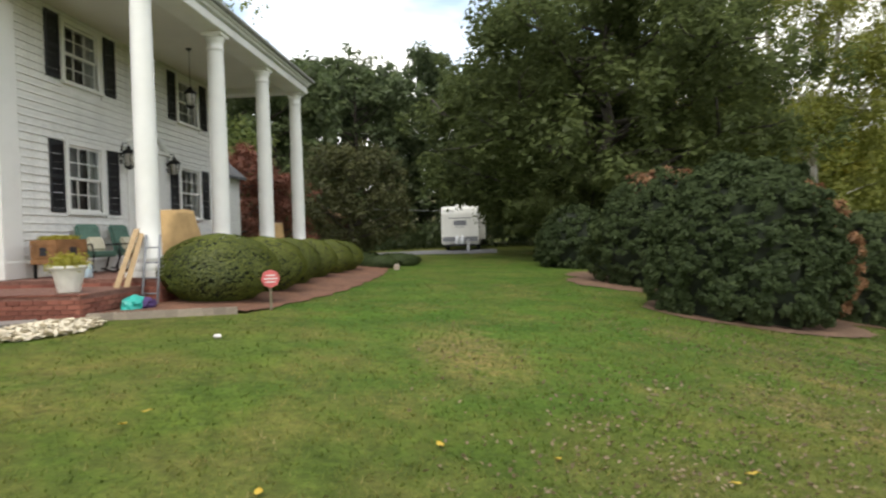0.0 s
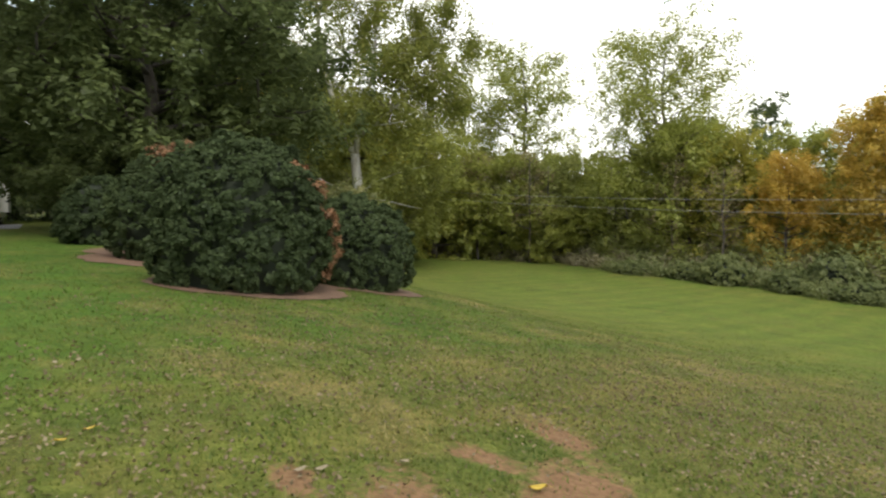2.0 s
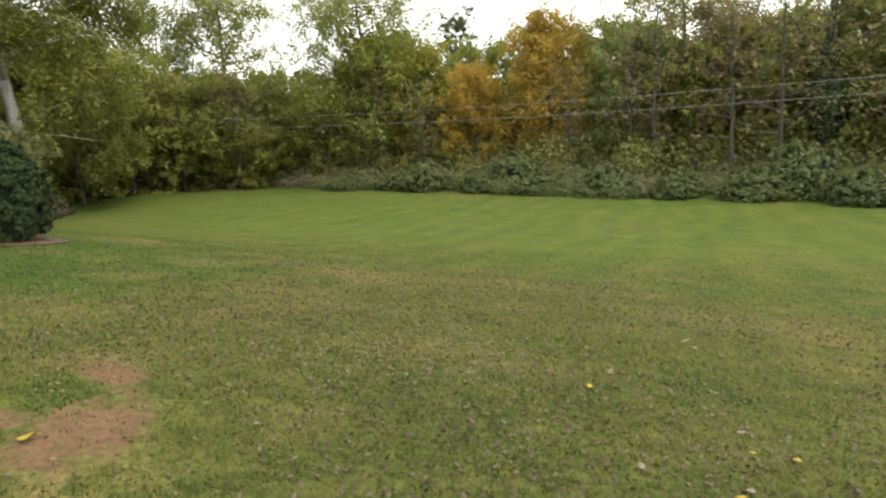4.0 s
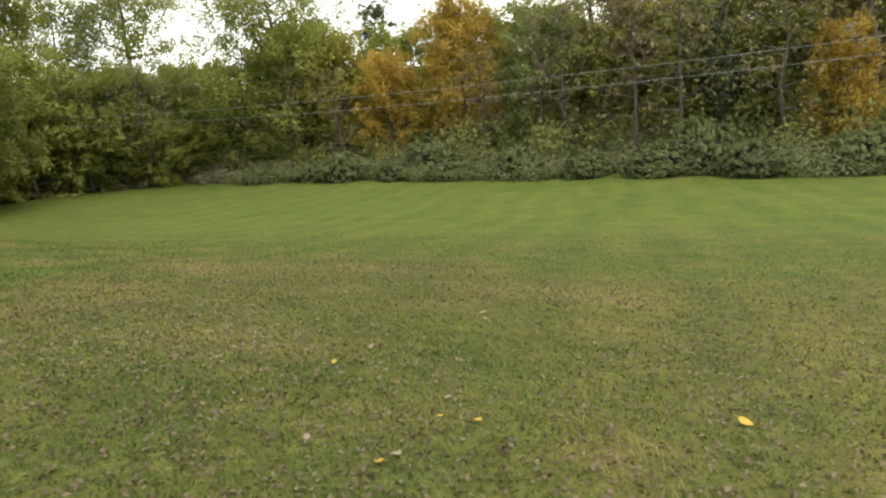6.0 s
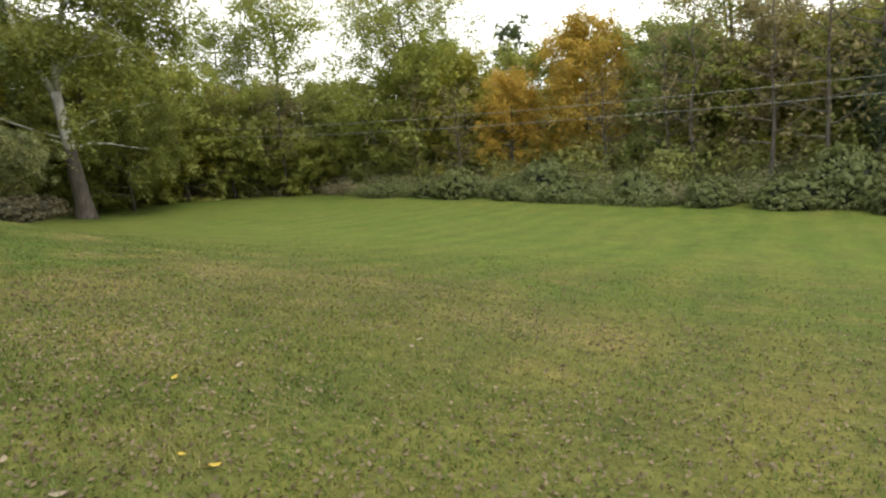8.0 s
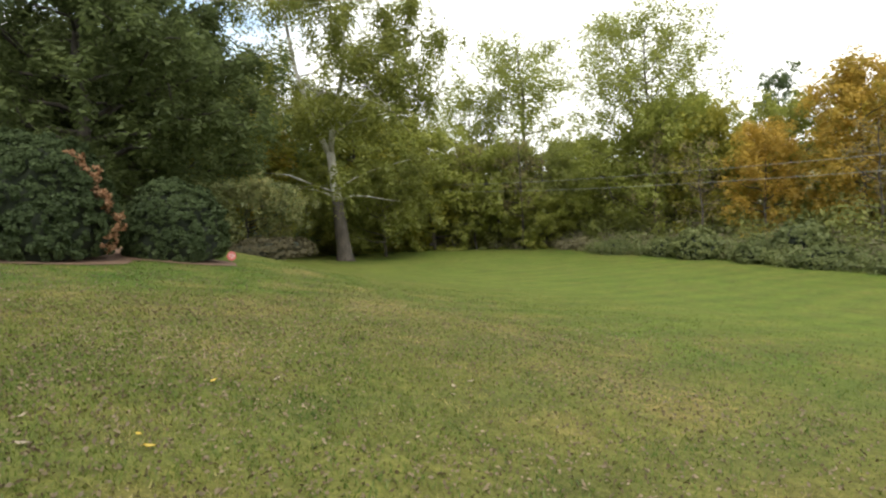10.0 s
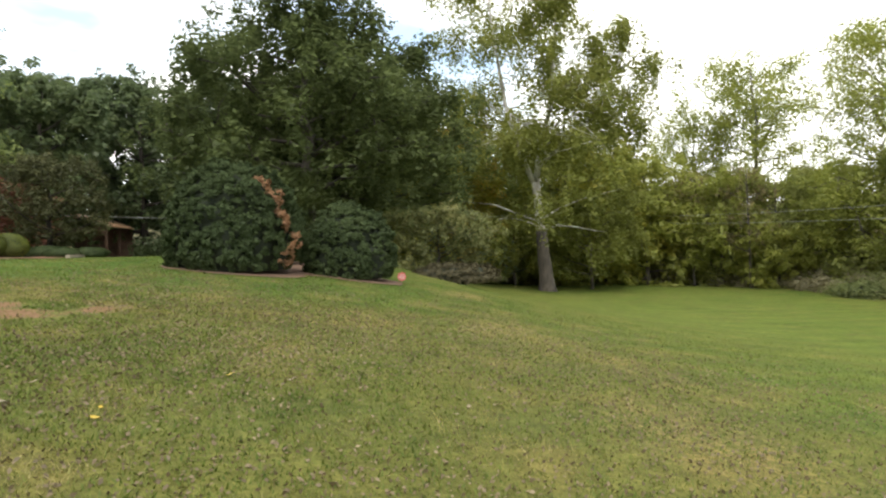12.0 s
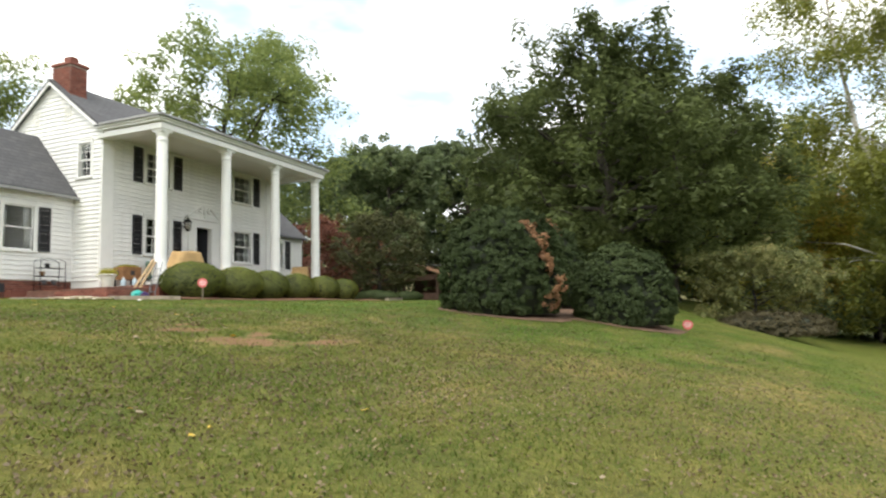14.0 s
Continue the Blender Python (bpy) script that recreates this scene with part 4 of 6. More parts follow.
tagged(o, "dark evergreen ivy")
settle(ivy, -9.8, -66.5)
low = tree("sycamore_sapling", "low spreading yellow-green tree beside the sycamore", "tree", 99, 9.0, 5.5, 0.12, 18, 0.16, L_SYC, B_LINE, 17000, 0.27, 1.4, "", forks=2, extra=12)
settle(low, 45.5, -40.5)
plant(low, 50.0, -33.5, 0.9, 2.0, 0, 1.1)
plant(orange, -17.5, -64.5, 0.5, 1.0, 0, 1.2, "slender tree wrapped in orange-red autumn vine")
pine = tree("pine_tree", "dark green pine rising behind the tree line", "tree", 89, 23.0, 3.4, 0.3, 26, 0.25, L_PINE, B_DARK, 14000, 0.30, 1.0, LINE, forks=2, droop=0.2)
settle(pine, 46.0, -104.0, sink=0.5)


# briars along the field's far edge, and the dense understorey behind them
def thicket(name, label, material, seed, count, leaf, xr, yf, depth, hmin, hmax, clump):
    rng = np.random.default_rng(seed)
    n = count // 60
    x = rng.uniform(*xr, n)
    y = yf(x) - rng.uniform(0, 1, n) ** 1.3 * depth
    back = np.clip((yf(x) - y) / depth, 0, 1)
    h = (hmin + (hmax - hmin) * back) * rng.uniform(0.35, 1.15, n)
    pick = rng.integers(0, n, count)
    off = rng.normal(size=(count, 3))
    off /= np.linalg.norm(off, axis=1, keepdims=True)
    c = np.stack([x[pick], y[pick], np.zeros(count)], 1) + off * clump * rng.uniform(0.4, 1.0, (count, 1)) * np.array([1, 1, 0])
    c[:, 2] = land(c[:, 0], c[:, 1]) + np.maximum(0.05, h[pick] * rng.uniform(0.1, 1.0, count) ** 0.6 + off[:, 2] * clump * 0.5)
    v, f = leaf_tris(rng, c, leaf, 0.5, off + np.array([0, 0.5, 0.6]), 0.55)
    return tagged(new(name, quick_mesh(name, v, f, material)), label, "undergrowth", "", "stuff")


def field_edge(x):
    return -57.5 + 0.8 * np.sin(x * 0.23) + 0.5 * np.sin(x * 0.71) + np.clip((x - 42) * 0.55, 0, 22)


thicket("briar_thicket", "grey-green briars and vines along the field's edge", L_BRIAR, 91, 70000, 0.21, (-45, 34), field_edge, 7, 0.9, 2.4, 0.8)
thicket("weed_thicket", "tangled dry brown-olive weeds under the trees", L_WEED, 92, 62000, 0.24, (-45, 78), lambda x: field_edge(x) - 1.5, 8, 0.8, 3.2, 0.9)
thicket("understorey", "dense olive understorey filling the wood's edge", L_OLIVE, 93, 60000, 0.34, (-50, 82), lambda x: field_edge(x) - 5, 14, 3.0, 9.0, 1.5)
thicket("dark_understorey", "dark leafy understorey beneath the oaks and behind the driveway", L_PINE, 94, 45000, 0.33, (40, 80), lambda x: np.clip((x - 40) * 0.4, 0, 10) + 2, 34, 1.5, 5.0, 1.3)


# rounded bramble bushes standing out of the thicket
bramble = shrub("bramble_bush", "rounded grey-green bramble bush at the field's edge", "bush", 95, 2.0, 1.7, 2.3, L_BRIAR, 5500, 0.18, 0.35, 2.0, "bramble bushes", tuft=0.28)
settle(bramble, 20.6, -58.6)
for k, (x, y, sc, tall_) in enumerate(((24.5, -58.9, 0.8, 0.8), (15.0, -58.8, 0.8, 0.9), (9.5, -58.6, 0.9, 0.75), (4.0, -59.0, 1.0, 0.9), (-1.5, -58.5, 0.8, 0.9), (-6.5, -59.0, 1.0, 0.8), (-12.5, -58.6, 1.1, 0.8), (-18.5, -59.2, 1.0, 1.0), (12.5, -60.5, 1.1, 1.1), (-9.0, -61.0, 1.2, 1.2), (30.0, -58.0, 0.8, 0.7))):
    plant(bramble, x, y, sc, k * 1.9, 0.05, tall_)


# wooded hillside that closes the view behind the trees
def ridge(name, pts, height, material, label):
    verts, faces = [], []
    n = len(pts)
    for k, (x, y) in enumerate(pts):
        z = landz(x, y) - 3
        for j in range(9):
            s = j / 8
            cx, cy = x * (1 + 0.35 * s), y * (1 + 0.35 * s)
            w = noise.noise(Vector((cx * 0.05, cy * 0.05, j * 0.7))) * 3
            verts.append((cx, cy, z + (height + w) * math.sin(s * 1.57)))
    for k in range(n - 1):
        for j in range(8):
            a = k * 9 + j
            faces.append((a, a + 1, a + 10, a + 9))
    me = quick_mesh(name, np.array(verts), np.array(faces), material, True)
    return tagged(new(name, me), label, "hillside", "", "structure")


M_HILL = mottled("distant_woods", [(0.35, (0.16, 0.15, 0.075)), (0.65, (0.27, 0.24, 0.115))], 0.15, 0.9, 1.0, 1.0, 1.5)
ang = [radians(a) for a in np.linspace(-135, 60, 60)]
ridge("wooded_hillside", [(10 + 105 * math.cos(a), -8 + 105 * math.sin(a)) for a in ang], 15.0, M_HILL, "low wooded hillside behind the trees in autumn olive")

# ---------- the house ----------
XL, XR, DEPTH, EAVE, RIDGE = -1.38, 8.30, 5.2, 5.95, 8.0
house = thing("house", "white two-storey clapboard house with columned porch and black shutters", "house", (0, 0, 0))


def bm_box(*boxes, bevel=0.0):
    bm = bmesh.new()
    for b in boxes:
        box(bm, *b, bevel=bevel)
    return bm


def cut_wall(bm, u0, u1, z0, z1, holes, place):
    """A wall as blocks round its openings; place maps (u0, u1, z0, z1) to a box."""
    us = sorted({u0, u1, *(min(max(v, u0), u1) for h in holes for v in h[:2])})
    zs = sorted({z0, z1, *(min(max(v, z0), z1) for h in holes for v in h[2:])})
    for a, b in zip(us, us[1:]):
        run = None
        for c, d in zip(zs, zs[1:]):
            m, k = (a + b) / 2, (c + d) / 2
            solid = not any(h[0] < m < h[1] and h[2] < k < h[3] for h in holes)
            if solid:
                run = (run[0], d) if run else (c, d)
            if (not solid or d == zs[-1]) and run:
                box(bm, *place(a, b, *run))
                run = None


BOARD = None


def boards(parent, u0, u1, z0, z1, holes, put, step=0.16, limits=None):
    """Lapped clapboards, one object each, on one shared mesh of unit length."""
    global BOARD
    if BOARD is None:
        bm = bmesh.new()
        prof = [(0.0, 0.0), (-0.042, 0.0), (-0.042, 0.012), (-0.008, 0.172), (0.0, 0.172)]
        a = [bm.verts.new((0, y, z)) for y, z in prof]
        b = [bm.verts.new((1, y, z)) for y, z in prof]
        for k in range(5):
            bm.faces.new((a[k], a[(k + 1) % 5], b[(k + 1) % 5], b[k]))
        bm.faces.new(a[::-1])
        bm.faces.new(b)
        bmesh.ops.recalc_face_normals(bm, faces=bm.faces[:])
        BOARD = bpy.data.meshes.new("clapboard")
        bm.to_mesh(BOARD)
        bm.free()
        BOARD.materials.append(M_SIDING)
    z = z0
    while z < z1 - 0.03:
        lo, hi = (u0, u1) if limits is None else limits(z + step / 2)
        cuts = sorted((max(h[0], lo), min(h[1], hi)) for h in holes if h[2] < z + step * 0.6 and h[3] > z + step * 0.4)
        at = lo
        for c, d in cuts + [(hi, hi)]:
            if c - at > 0.05:
                ob = new("clapboard", BOARD)
                ob.parent = parent
                ob.matrix_basis = put(at, z) @ Matrix.Diagonal((c - at, 1, 1, 1))
            at = max(at, d)
        z += step


def window(u0, u1, z0, z1, put, cols=3, rows=2, curtain=True):
    """A double-hung window: casing with sill, two sashes with their glazing bars, and single panes."""
    w = u1 - u0
    bm = bmesh.new()
    t = 0.11
    for b in ((u0 - t, u0, -0.05, 0.06, z0 - 0.02, z1 + t), (u1, u1 + t, -0.05, 0.06, z0 - 0.02, z1 + t), (u0, u1, -0.05, 0.06, z1, z1 + t), (u0 - t - 0.02, u1 + t + 0.02, -0.065, 0.0, z1 + t, z1 + t + 0.04)):
        box(bm, *b, bevel=0.006)
    casing = part("window", bm, M_WHITE, house)
    casing.matrix_basis = put
    sill = part("sill", bm_box((u0 - t - 0.03, u1 + t + 0.03, -0.10, 0.06, z0 - 0.09, z0 - 0.022), bevel=0.008), M_WHITE, casing)
    sill.matrix_basis = Matrix.Identity(4)
    zm = (z0 + z1) / 2
    pane = None
    for k, (a, b, y) in enumerate(((z0, zm + 0.02, 0.045), (zm - 0.02, z1, 0.01))):
        bm = bmesh.new()
        f = 0.045
        for q in ((u0, u1, y, y + 0.035, a, a + f), (u0, u1, y, y + 0.035, b - f, b), (u0, u0 + f, y, y + 0.035, a + f, b - f), (u1 - f, u1, y, y + 0.035, a + f, b - f)):
            box(bm, *q)
        pw, ph = (w - 2 * f) / cols, (b - a - 2 * f) / rows
        for i in range(1, cols):
            box(bm, u0 + f + i * pw - 0.011, u0 + f + i * pw + 0.011, y + 0.004, y + 0.03, a + f, b - f)
        for j in range(1, rows):
            box(bm, u0 + f, u1 - f, y + 0.006, y + 0.028, a + f + j * ph - 0.011, a + f + j * ph + 0.011)
        part("sash", bm, M_WHITE, casing)
        if pane is None:
            pb = bm_box((0, pw, 0, 0.004, 0, ph))
            pane = bpy.data.meshes.new("pane")
            pb.to_mesh(pane)
            pb.free()
            pane.materials.append(M_GLASS)
        for i in range(cols):
            for j in range(rows):
                ob = new("pane", pane)
                ob.parent = casing
                ob.location = (u0 + f + i * pw, y + 0.015, a + f + j * ph)
                ob.visible_shadow = False
    if curtain:
        for s in (0, 1):
            bm = bmesh.new()
            n, cw = 15, w * 0.24
            top = [bm.verts.new(((u0 + cw * k / n) if s == 0 else (u1 - cw * k / n), 0.16 + 0.022 * math.sin(k * 2.1), z1 + 0.02)) for k in range(n + 1)]
            low = [bm.verts.new(((u0 + cw * 0.8 * k / n) if s == 0 else (u1 - cw * 0.8 * k / n), 0.16 + 0.03 * math.sin(k * 2.1 + 0.3), z0 - 0.05)) for k in range(n + 1)]
            for k in range(n):
                bm.faces.new((top[k], top[k + 1], low[k + 1], low[k])).smooth = True
            r = bmesh.ops.extrude_face_region(bm, geom=bm.faces[:])
            for v in r["geom"]:
                if isinstance(v, bmesh.types.BMVert):
                    v.co.y += 0.006
            part("curtain", bm, M_CURTAIN, casing, "pale drawn-back curtain")
    return casing


SHUTTERS = {}


def shutter(u0, u1, z0, z1, put):
    """A louvred shutter: frame, mid rail and tilted slats."""
    key = (round(u1 - u0, 3), round(z1 - z0, 3))
    w, h = key
    if key not in SHUTTERS:
        bm = bmesh.new()
        f = 0.06
        for b in ((0, f, 0, h), (w - f, w, 0, h), (f, w - f, 0, 0.09), (f, w - f, h - 0.08, h), (f, w - f, h * 0.47, h * 0.47 + 0.08)):
            box(bm, b[0], b[1], -0.035, 0, b[2], b[3], bevel=0.004)
        box(bm, f - 0.01, w - f + 0.01, -0.006, -0.001, 0.05, h - 0.05)
        z = 0.11
        while z < h - 0.1:
            if not h * 0.45 < z < h * 0.47 + 0.08:
                vs = box(bm, f, w - f, -0.004, 0.004, -0.022, 0.022)
                bmesh.ops.rotate(bm, verts=vs, cent=(0, 0, 0), matrix=Matrix.Rotation(radians(40), 3, "X"))
                bmesh.ops.translate(bm, verts=vs, vec=(0, -0.016, z))
            z += 0.045
        SHUTTERS[key] = part("shutter", bm, M_SHUTTER, house, "black louvred shutter")
        ob = SHUTTERS[key]
    else:
        ob = new("shutter", SHUTTERS[key].data)
        ob.parent = house
        tagged(ob, "black louvred shutter")
    ob.matrix_basis = put @ Matrix.Translation((u0, -0.032, z0))
    return ob


FRONT = Matrix.Identity(4)
LOW, UP = (1.45, 2.86), (4.22, 5.44)
front_holes = [(u, u + 1.16, a, b) for u in (0.63, 5.62) for a, b in (LOW, UP)]
door_hole = (3.27, 4.17, 0.62, 2.78)
bm = bmesh.new()
cut_wall(bm, XL, XR, -0.5, 5.95, front_holes + [door_hole], lambda a, b, c, d: (a, b, 0.0, 0.2, c, d))
front_wall = part("front_wall", bm, M_WHITE, house)
pad = 0.11
board_holes = [(h[0] - pad, h[1] + pad, h[2] - 0.09, h[3] + pad) for h in front_holes] + [(2.78, 4.68, -1, 3.2)]
boards(front_wall, XL + 0.5, XR - 0.1, 0.36, 5.66, board_holes, lambda u, z: Matrix.Translation((u, 0, z)))
for u in (0.63, 5.62):
    for a, b in (LOW, UP):
        window(u, u + 1.16, a, b, FRONT)
for u in (0.0, 2.0, 4.97, 6.96):
    shutter(u, u + 0.44, 1.40, 2.90, FRONT)
    shutter(u, u + 0.44, 4.18, 5.54, FRONT)

# left gable wall, facing the low wing
SIDE = Matrix.Translation((XL, 0, 0)) @ Matrix.Rotation(radians(-90), 4, "Z")
# in this pose u runs towards -y of the house, so u = -y
bm = bmesh.new()
side_hole = (-1.10, -0.50, 4.18, 5.42)
cut_wall(bm, -DEPTH, -0.2, -0.5, EAVE, [side_hole], lambda a, b, c, d: (XL, XL + 0.2, -b, -a, c, d))
v = [bm.verts.new((x, y, z)) for x in (XL, XL + 0.2) for y, z in ((0, EAVE), (DEPTH, EAVE), (DEPTH / 2, RIDGE - 0.05))]
bm.faces.new(v[:3])
bm.faces.new(v[3:][::-1])
for i, j in ((0, 1), (1, 2), (2, 0)):
    bm.faces.new((v[i], v[j], v[3 + j], v[3 + i]))
gable_wall = part("gable_wall", bm, M_WHITE, house)


def gable_limits(z):
    k = 0 if z < EAVE else (z - EAVE) / (RIDGE - EAVE) * DEPTH / 2
    return (-DEPTH + k, -k)


boards(gable_wall, -DEPTH, 0, 0.36, RIDGE - 0.25, [(-1.21, -0.39, 4.09, 5.53)], lambda u, z: SIDE @ Matrix.Translation((u, 0, z)), 0.16, gable_limits)
window(-1.10, -0.50, 4.18, 5.42, SIDE, 2, 2, False)
for y in (1.75, 3.45):
    bm = bm_box((XL - 0.05, XL - 0.005, y - 0.17, y + 0.17, 6.38, 6.44), (XL - 0.05, XL - 0.005, y - 0.17, y - 0.11, 6.44, 6.86), (XL - 0.05, XL - 0.005, y + 0.11, y + 0.17, 6.44, 6.86), (XL - 0.05, XL - 0.005, y - 0.17, y + 0.17, 6.86, 6.92))
    for k in range(6):
        box(bm, XL - 0.04, XL - 0.01, y - 0.11, y + 0.11, 6.46 + k * 0.068, 6.49 + k * 0.068)
    part("gable_vent", bm, M_CEIL, house)
# far gable and rear walls
bm = bmesh.new()
box(bm, XR - 0.2, XR, 0.2, DEPTH, -0.5, EAVE)
v = [bm.verts.new((x, y, z)) for x in (XR - 0.2, XR) for y, z in ((0, EAVE), (DEPTH, EAVE), (DEPTH / 2, RIDGE - 0.05))]
bm.faces.new(v[:3])
bm.faces.new(v[3:][::-1])
for i, j in ((0, 1), (1, 2), (2, 0)):
    bm.faces.new((v[i], v[j], v[3 + j], v[3 + i]))
far_wall = part("far_gable_wall", bm, M_WHITE, house)
part("rear_wall", bm_box((XL + 0.2, XR - 0.2, DEPTH - 0.2, DEPTH, -0.5, EAVE)), M_WHITE, house)
# unseen floors and partition, coloured near-black to stand in for dim rooms
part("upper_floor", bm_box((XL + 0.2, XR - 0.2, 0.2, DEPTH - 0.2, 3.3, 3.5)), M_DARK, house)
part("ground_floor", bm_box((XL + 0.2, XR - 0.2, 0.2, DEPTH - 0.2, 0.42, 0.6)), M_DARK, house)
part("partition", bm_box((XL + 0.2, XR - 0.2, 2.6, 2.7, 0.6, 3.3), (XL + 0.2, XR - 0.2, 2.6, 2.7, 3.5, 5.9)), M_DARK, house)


def gable_roof(x0, x1, y0, y1, ze, zr, th=0.12, over=0.28, side=0.2):
    bm = bmesh.new()
    ym = (y0 + y1) / 2
    k = (zr - ze) / (ym - y0)
    a = [(y0 - over, ze - over * k), (ym, zr), (y1 + over, ze - over * k)]
    ring = [(y, z) for y, z in a] + [(y, z + th) for y, z in a[::-1]]
    p = [bm.verts.new((x0 - side, y, z)) for y, z in ring]
    q = [bm.verts.new((x1 + side, y, z)) for y, z in ring]
    n = len(ring)
    for i in range(n):
        bm.faces.new((p[i], p[(i + 1) % n], q[(i + 1) % n], q[i]))
    bm.faces.new(p[::-1])
    bm.faces.new(q)
    return bm


part("main_roof", gable_roof(XL, XR, 0, DEPTH, EAVE, RIDGE), M_SHINGLE, house, "grey shingled gable roof")
for s in (0, 1):
    bm = bmesh.new()
    y0, y1 = (-0.3, DEPTH / 2) if s == 0 else (DEPTH + 0.3, DEPTH / 2)
    for x in (XL - 0.22,):
        k = [bm.verts.new((x + dx, y, z)) for dx in (0, 0.05) for y, z in ((y0, EAVE - 0.36), (y1, RIDGE - 0.13), (y1, RIDGE - 0.02), (y0, EAVE - 0.22))]
        bm.faces.new(k[:4])
        bm.faces.new(k[4:][::-1])
        for i in range(4):
            bm.faces.new((k[i], k[(i + 1) % 4], k[4 + (i + 1) % 4], k[4 + i]))
    part("rake_board", bm, M_WHITE, house)

# chimney with single bricks on its two seen faces
CX0, CX1, CY0, CY1, CZ = XL + 0.02, XL + 0.75, 1.75, 2.75, 8.62
chimney = part("chimney", bm_box((CX0 + 0.02, CX1 - 0.02, CY0 + 0.02, CY1 - 0.02, 7.0, CZ)), M_MORTAR, house, "red brick chimney")
part("chimney_cap", bm_box((CX0 - 0.04, CX1 + 0.04, CY0 - 0.04, CY1 + 0.04, CZ, CZ + 0.12), bevel=0.01), M_BRICK, chimney)
bm = bm_box((CX0 + 0.2, CX1 - 0.2, CY0 + 0.25, CY0 + 0.65, CZ + 0.12, CZ + 0.42), bevel=0.02)
part("flue", bm, M_BRICK, chimney, "clay flue pot")

BRICK = {}


def brick(parent, m, length=0.2):
    if length not in BRICK:
        bm = bm_box((0, length, -0.02, 0.0, 0, 0.062), bevel=0.004)
        me = bpy.data.meshes.new("brick")
        bm.to_mesh(me)
        bm.free()
        me.materials.append(M_BRICK)
        BRICK[length] = me
    ob = new("brick", BRICK[length])
    ob.parent = parent
    ob.matrix_basis = m
    return ob


def brick_face(parent, m, width, height, seed=0):
    """Running bond over a face whose lower left corner and turn are m."""
    rows = int(height / 0.075)
    for r in range(rows):
        x = -0.105 if r % 2 else 0.0
        while x < width - 0.02:
            a, b = max(0, x), min(width, x + 0.2)
            if b - a > 0.05:
                brick(parent, m @ Matrix.Translation((a, 0, r * 0.075 + 0.006)), round(b - a, 2))
            x += 0.21


brick_face(chimney, Matrix.Translation((CX0 + 0.02, CY1 - 0.02, 7.2)) @ Matrix.Rotation(radians(-90), 4, "Z"), CY1 - CY0 - 0.04, CZ - 7.2)
brick_face(chimney, Matrix.Translation((CX0 + 0.02, CY0 + 0.02, 7.2)), CX1 - CX0 - 0.04, CZ - 7.2)

# corner pilasters and frieze
for x0, x1 in ((XL - 0.02, XL + 0.5), (XR - 0.42, XR + 0.02)):
    bm = bm_box((x0, x1, -0.09, 0.0, 0.12, 5.3), bevel=0.01)
    box(bm, x0 - 0.03, x1 + 0.03, -0.12, 0.0, 0.1, 0.42, bevel=0.01)
    box(bm, x0 - 0.03, x1 + 0.03, -0.12, 0.0, 5.3, 5.46, bevel=0.01)
    part("pilaster", bm, M_WHITE, house)

# porch: brick platform, lower step, roof, columns
PX0, PX1, PY = -1.72, 8.85, -3.22
porch = part("porch_floor", bm_box((PX0 + 0.02, PX1 - 0.02, PY + 0.02, 0, -0.6, 0.095)), M_PAVER, house, "red brick porch platform")
brick_face(porch, Matrix.Translation((PX0 + 0.02, PY + 0.02, -0.34)), 5.6, 0.40)
brick_face(porch, Matrix.Translation((PX0 + 0.02, 0, -0.34)) @ Matrix.Rotation(radians(-90), 4, "Z"), -PY - 0.02, 0.40)
for k in range(62):
    brick(porch, Matrix.Translation((PX0 + 0.08 * k, PY - 0.012, 0.10)) @ Matrix.Rotation(radians(90), 4, "Z") @ Matrix.Rotation(radians(90), 4, "X"), 0.2)
step_ob = part("porch_step", bm_box((-3.45, PX0 + 0.02, -2.9, 1.3, -0.6, -0.03), bevel=0.01), M_PAVER, house, "low brick step beside the porch")
for k in range(38):
    brick(step_ob, Matrix.Translation((-3.47, -2.86 + k * 0.075, -0.03)) @ Matrix.Rotation(radians(90), 4, "X"), 0.2)
brick_face(step_ob, Matrix.Translation((-3.45, -2.9, -0.40)), 1.7, 0.36)
brick_face(step_ob, Matrix.Translation((-3.45, -0.6, -0.40)) @ Matrix.Rotation(radians(-90), 4, "Z"), 2.3, 0.36)

part("porch_ceiling", bm_box((XL - 0.1, 8.42, -2.95, -0.002, 5.66, 5.70)), M_CEIL, house, "pale painted porch ceiling")
bm = bm_box((-1.55, 8.50, -3.02, -2.42, 5.46, 5.66), (-1.55, -1.05, -2.42, -0.005, 5.46, 5.66), (8.0, 8.50, -2.42, -0.005, 5.46, 5.66), bevel=0.012)
part("porch_beam", bm, M_WHITE, house)
bm = bm_box((-1.64, 8.55, -3.07, -0.01, 5.705, 5.78), (-1.72, 8.62, -3.13, -0.01, 5.78, 5.85), bevel=0.012)
part("porch_cornice", bm, M_WHITE, house)
bm = bm_box((-1.8, 8.70, -3.23, -3.13, 5.84, 5.93), (-1.8, -1.72, -3.13, -0.3, 5.84, 5.93), (8.62, 8.70, -3.13, -0.3, 5.84, 5.93), bevel=0.02)
part("gutter", bm, M_GUTTER, house)
part("porch_roof", bm_box((-1.74, 8.64, -3.15, -0.02, 5.853, 5.90)), M_SHINGLE, house)

